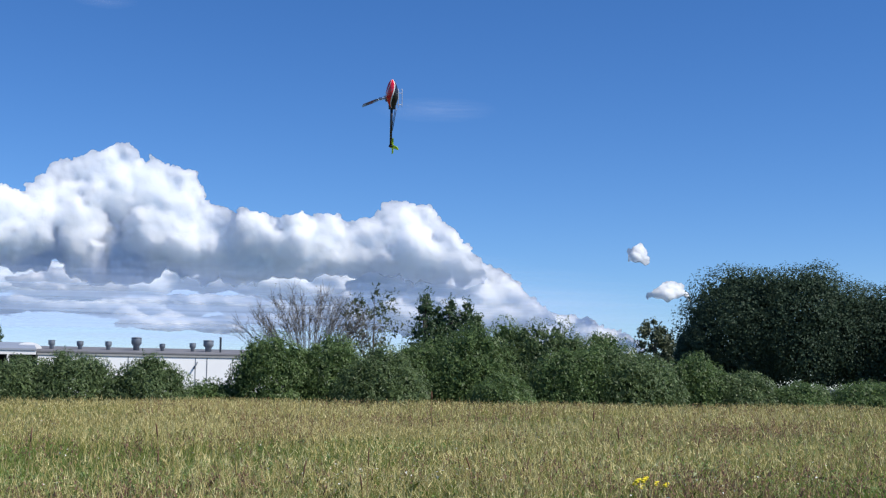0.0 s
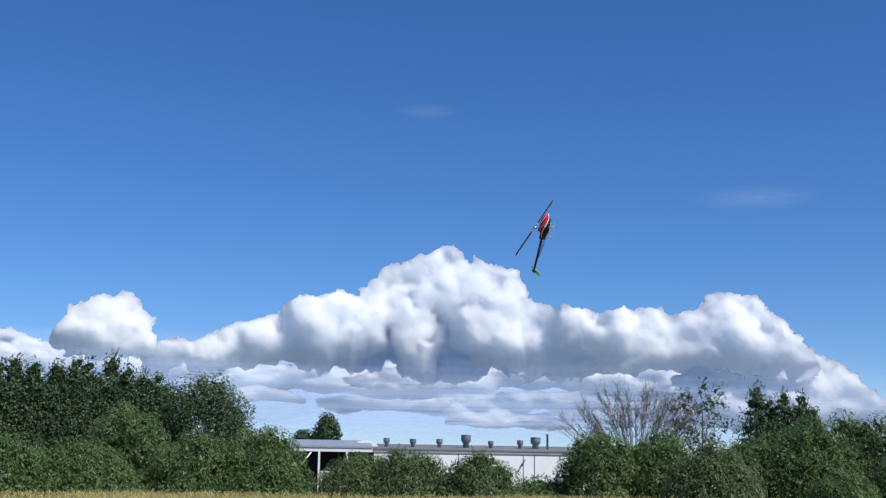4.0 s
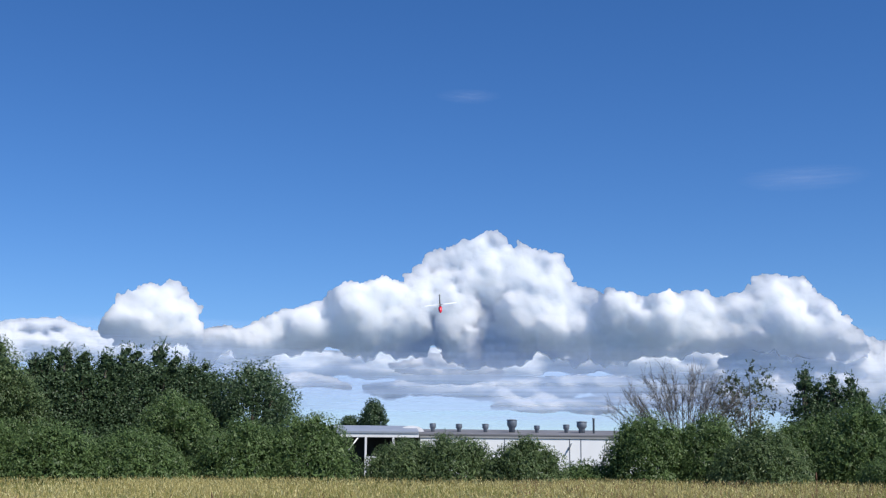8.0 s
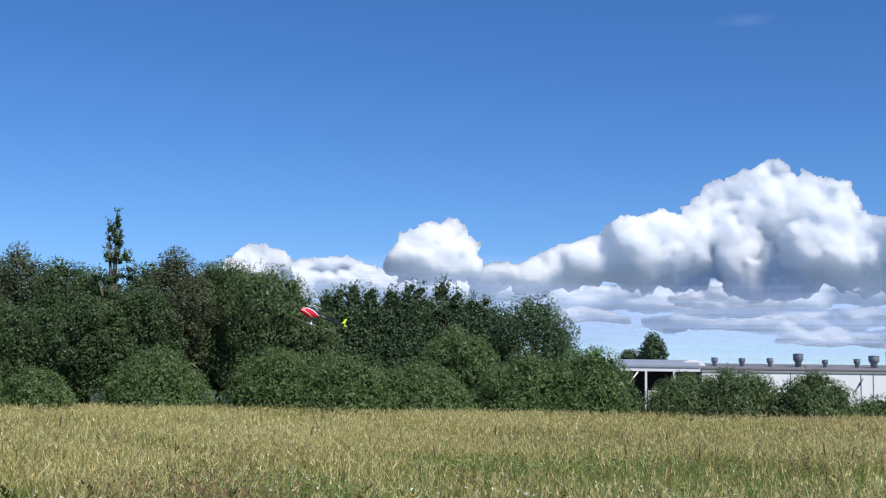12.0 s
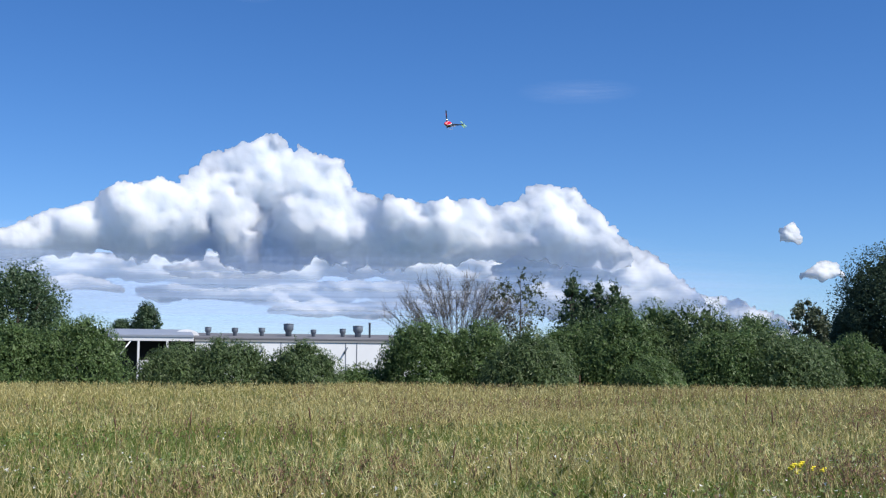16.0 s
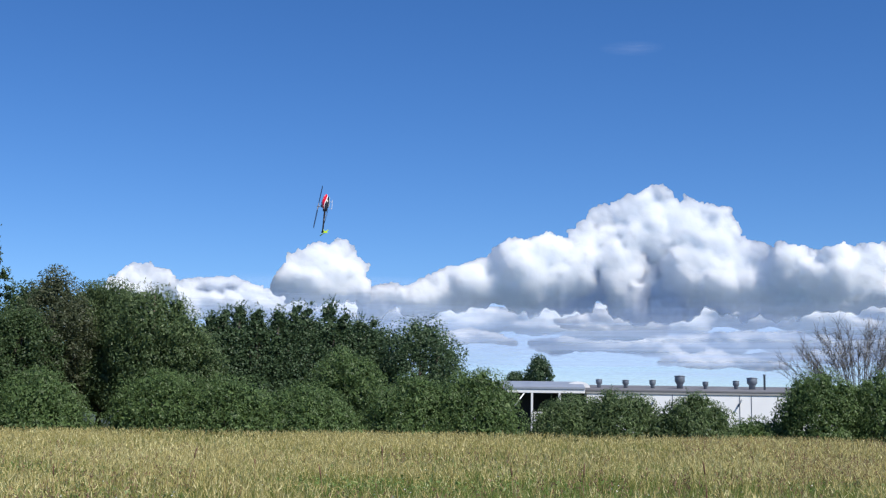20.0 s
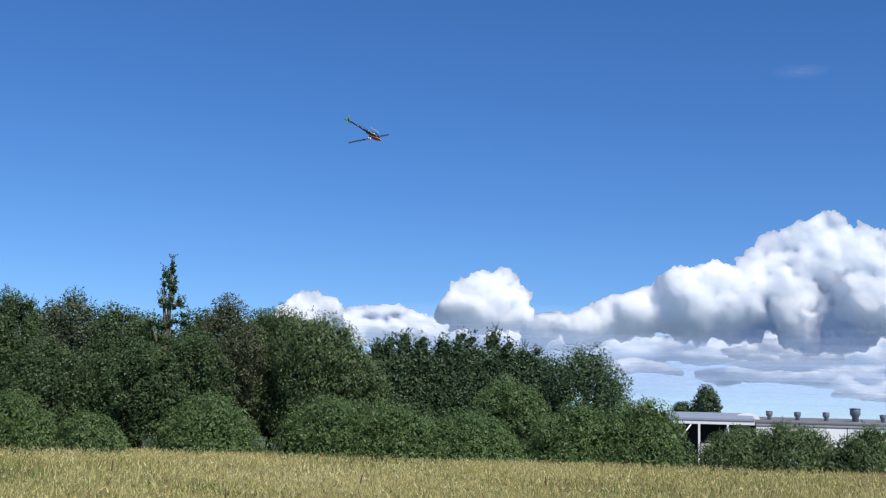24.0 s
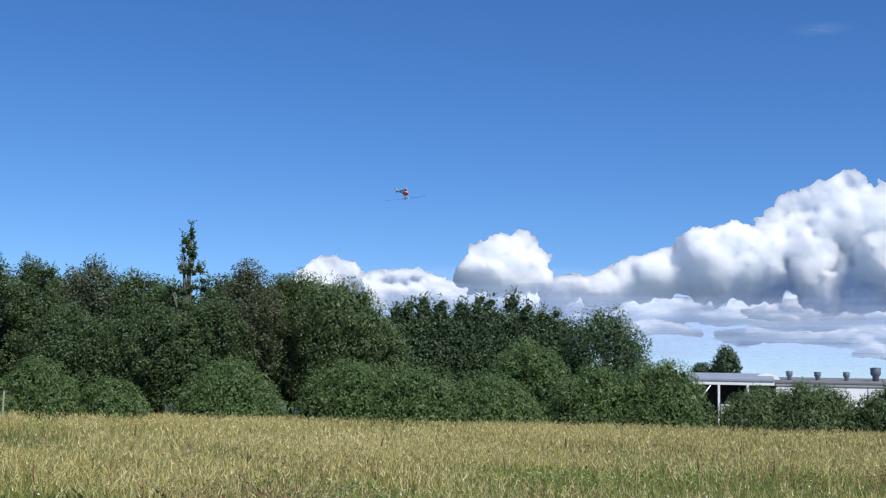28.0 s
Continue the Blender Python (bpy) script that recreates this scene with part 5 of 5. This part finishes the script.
        (18.1, pose(-6.29, 41.92, 13.38, -28.5, 17.7, -141.6)), (18.2, pose(-6.45, 39.95, 12.86, -34.8, 0.0, -167.6)), (18.4, pose(-7.23, 39.90, 12.55, -45.0, -16.2, -174.3)),
        (18.5, pose(-7.74, 40.99, 12.01, -25.7, -32.1, 153.6)), (18.6, pose(-8.24, 42.08, 11.46, 2.5, -34.6, 113.6)), (18.7, pose(-8.97, 43.62, 10.87, 13.3, -13.8, 135.6)),
        (18.8, pose(-9.71, 45.16, 10.27, 30.7, 1.5, 160.2)), (19, pose(-11.04, 48.05, 9.93, -0.6, -3.8, -152.1)), (19.2, pose(-11.57, 47.03, 9.03, 5.3, 14.7, -129.8)),
        (19.4, pose(-11.72, 45.03, 8.25, 13.0, 29.6, -130.4)), (19.6, pose(-11.68, 42.99, 7.96, 23.1, 37.2, -113.9)), (19.7, pose(-11.15, 40.53, 7.87, 70.2, 55.4, -52.8)),
        (19.8, pose(-10.62, 38.06, 7.78, 114.4, 34.9, 5.4)), (19.9, pose(-10.21, 35.57, 7.65, 90.4, 30.1, -50.9)), (20, pose(-9.79, 33.18, 7.44, 97.8, -19.9, -103.5)),
        (20.2, pose(-10.91, 33.78, 7.58, 88.0, 16.6, -98.8)), (20.4, pose(-11.09, 33.61, 8.18, 82.2, 13.3, -78.4)), (20.5, pose(-11.14, 33.57, 8.32, 90.2, 19.8, -46.6)),
        (20.6, pose(-11.20, 33.52, 8.45, 100.9, 21.1, -13.4)), (20.7, pose(-11.47, 33.41, 8.53, 93.4, 18.8, -45.9)), (20.8, pose(-11.74, 33.30, 8.62, 88.4, 13.1, -77.1)),
        (21, pose(-12.23, 34.22, 8.57, 96.0, 10.0, -17.2)), (21.2, pose(-11.82, 33.89, 8.23, 119.1, 20.1, 17.2)), (21.4, pose(-12.22, 35.37, 8.19, 94.0, 54.1, -5.7)),
        (21.5, pose(-12.20, 35.35, 8.36, 53.0, 51.8, -52.1)), (22, pose(-12.40, 36.00, 10.04, 4.5, 29.2, -98.3)), (22.5, pose(-13.72, 37.69, 10.12, -19.3, 0.1, -152.5)),
        (23, pose(-14.08, 38.67, 9.97, -42.2, 31.2, -140.1)), (23.2, pose(-13.49, 37.88, 9.63, -47.0, 53.0, -137.5)), (23.5, pose(-13.37, 36.95, 9.06, -64.2, 69.6, -149.1)),
        (23.6, pose(-13.12, 35.37, 9.28, -141.2, 55.2, 128.5)), (23.7, pose(-12.87, 33.78, 9.49, -155.9, 21.5, 107.2)), (23.9, pose(-13.44, 33.43, 10.02, -154.0, 6.4, 108.8)),
        (23.95, pose(-13.95, 34.73, 10.61, -145.7, -18.7, 92.4)), (24, pose(-14.47, 35.65, 11.17, -129.7, -50.8, 76.2)), (24.1, pose(-15.13, 37.70, 12.25, -124.8, -5.7, 136.6)),
        (24.2, pose(-15.80, 39.36, 13.31, -92.6, 4.9, -153.7)), (24.3, pose(-16.66, 42.14, 14.08, -81.5, -39.5, -155.2)), (24.4, pose(-17.51, 44.92, 14.85, -22.4, -78.9, 152.4)),
        (24.5, pose(-17.56, 46.07, 14.62, 105.8, -46.5, 14.3)), (24.6, pose(-17.62, 47.23, 14.39, 104.1, 4.5, 1.5)), (24.8, pose(-17.44, 47.52, 13.53, 77.6, 21.5, -0.5)),
        (25, pose(-16.45, 44.64, 12.00, 46.9, 14.7, -10.5)), (25.2, pose(-16.93, 44.74, 12.21, 87.1, 7.2, -12.7)), (25.4, pose(-16.56, 41.64, 12.01, 111.0, 3.5, -34.0)),
        (25.6, pose(-16.59, 38.49, 11.19, 129.8, 9.5, -49.4)), (25.8, pose(-18.15, 40.00, 11.36, 97.4, 20.7, -18.3)), (25.9, pose(-19.30, 41.75, 11.24, 65.4, 42.9, -31.5)),
        (26, pose(-20.44, 43.50, 11.12, 14.5, 52.4, -66.0)), (26.2, pose(-20.55, 42.60, 9.78, -14.4, 27.4, -84.4)), (26.4, pose(-20.49, 41.68, 8.79, -19.0, 23.9, -85.0)),
        (26.5, pose(-20.57, 41.74, 8.17, -25.0, 17.0, -112.9)), (26.6, pose(-20.68, 41.79, 7.46, -27.9, 10.9, -119.5)), (26.8, pose(-20.69, 41.88, 6.80, -43.1, 5.6, -145.2)),
        (27, pose(-20.32, 41.50, 7.09, -31.4, 6.4, -138.1)), (27.2, pose(-19.79, 41.10, 7.50, -64.6, 13.7, -133.5)), (27.4, pose(-19.28, 41.25, 8.12, -50.0, 2.3, -142.2)),
        (27.5, pose(-18.92, 41.34, 8.58, -18.1, -0.2, -146.7)), (27.6, pose(-18.42, 41.50, 8.97, -0.2, 4.5, -139.1)), (27.7, pose(-17.73, 41.75, 9.25, -21.8, -36.8, -121.5)),
        (27.8, pose(-16.67, 41.11, 9.13, -74.9, -69.2, -57.0)), (27.9, pose(-16.21, 41.30, 9.11, -155.3, -44.1, 28.7)), (28, pose(-16.05, 41.35, 9.16, -167.6, -14.9, 37.3)),
    ])
    # the rotor turns under a right angle a frame and passes these angles at these times
    marks = [(0, 172), (1, 4), (2, 154), (3, 50), (4, 130), (8, 10), (9, 84), (10, 54), (11, 146), (11.5, 124), (13.5, 144), (14, 136), (15, 8), (16, 128), (18, 162), (19, 134), (20, 101), (21, 138), (24, 37), (25, 13), (26, 56), (27, 156), (28, 38)]
    rows, total = [(0, marks[0][1])], marks[0][1]
    for (t0, a0), (t1, a1) in zip(marks, marks[1:]):
        n = frame(t1) - frame(t0)
        turn = (a1 - a0) % 180
        turn += 180 * math.floor((82 * n - turn) / 180)
        for i in range(1, n + 1):
            rows.append(((frame(t0) + i - 1) / FPS, total + turn * i / n))
        total += turn
    walk(main_rotor, [(t, pose(0, 0, 0.225, 0, 0, a)) for t, a in rows])
    walk(tail_rotor, [(i / FPS, pose(-0.045, -0.865, 0.0, 86 * i)) for i in range(28 * FPS + 1)])


motions()
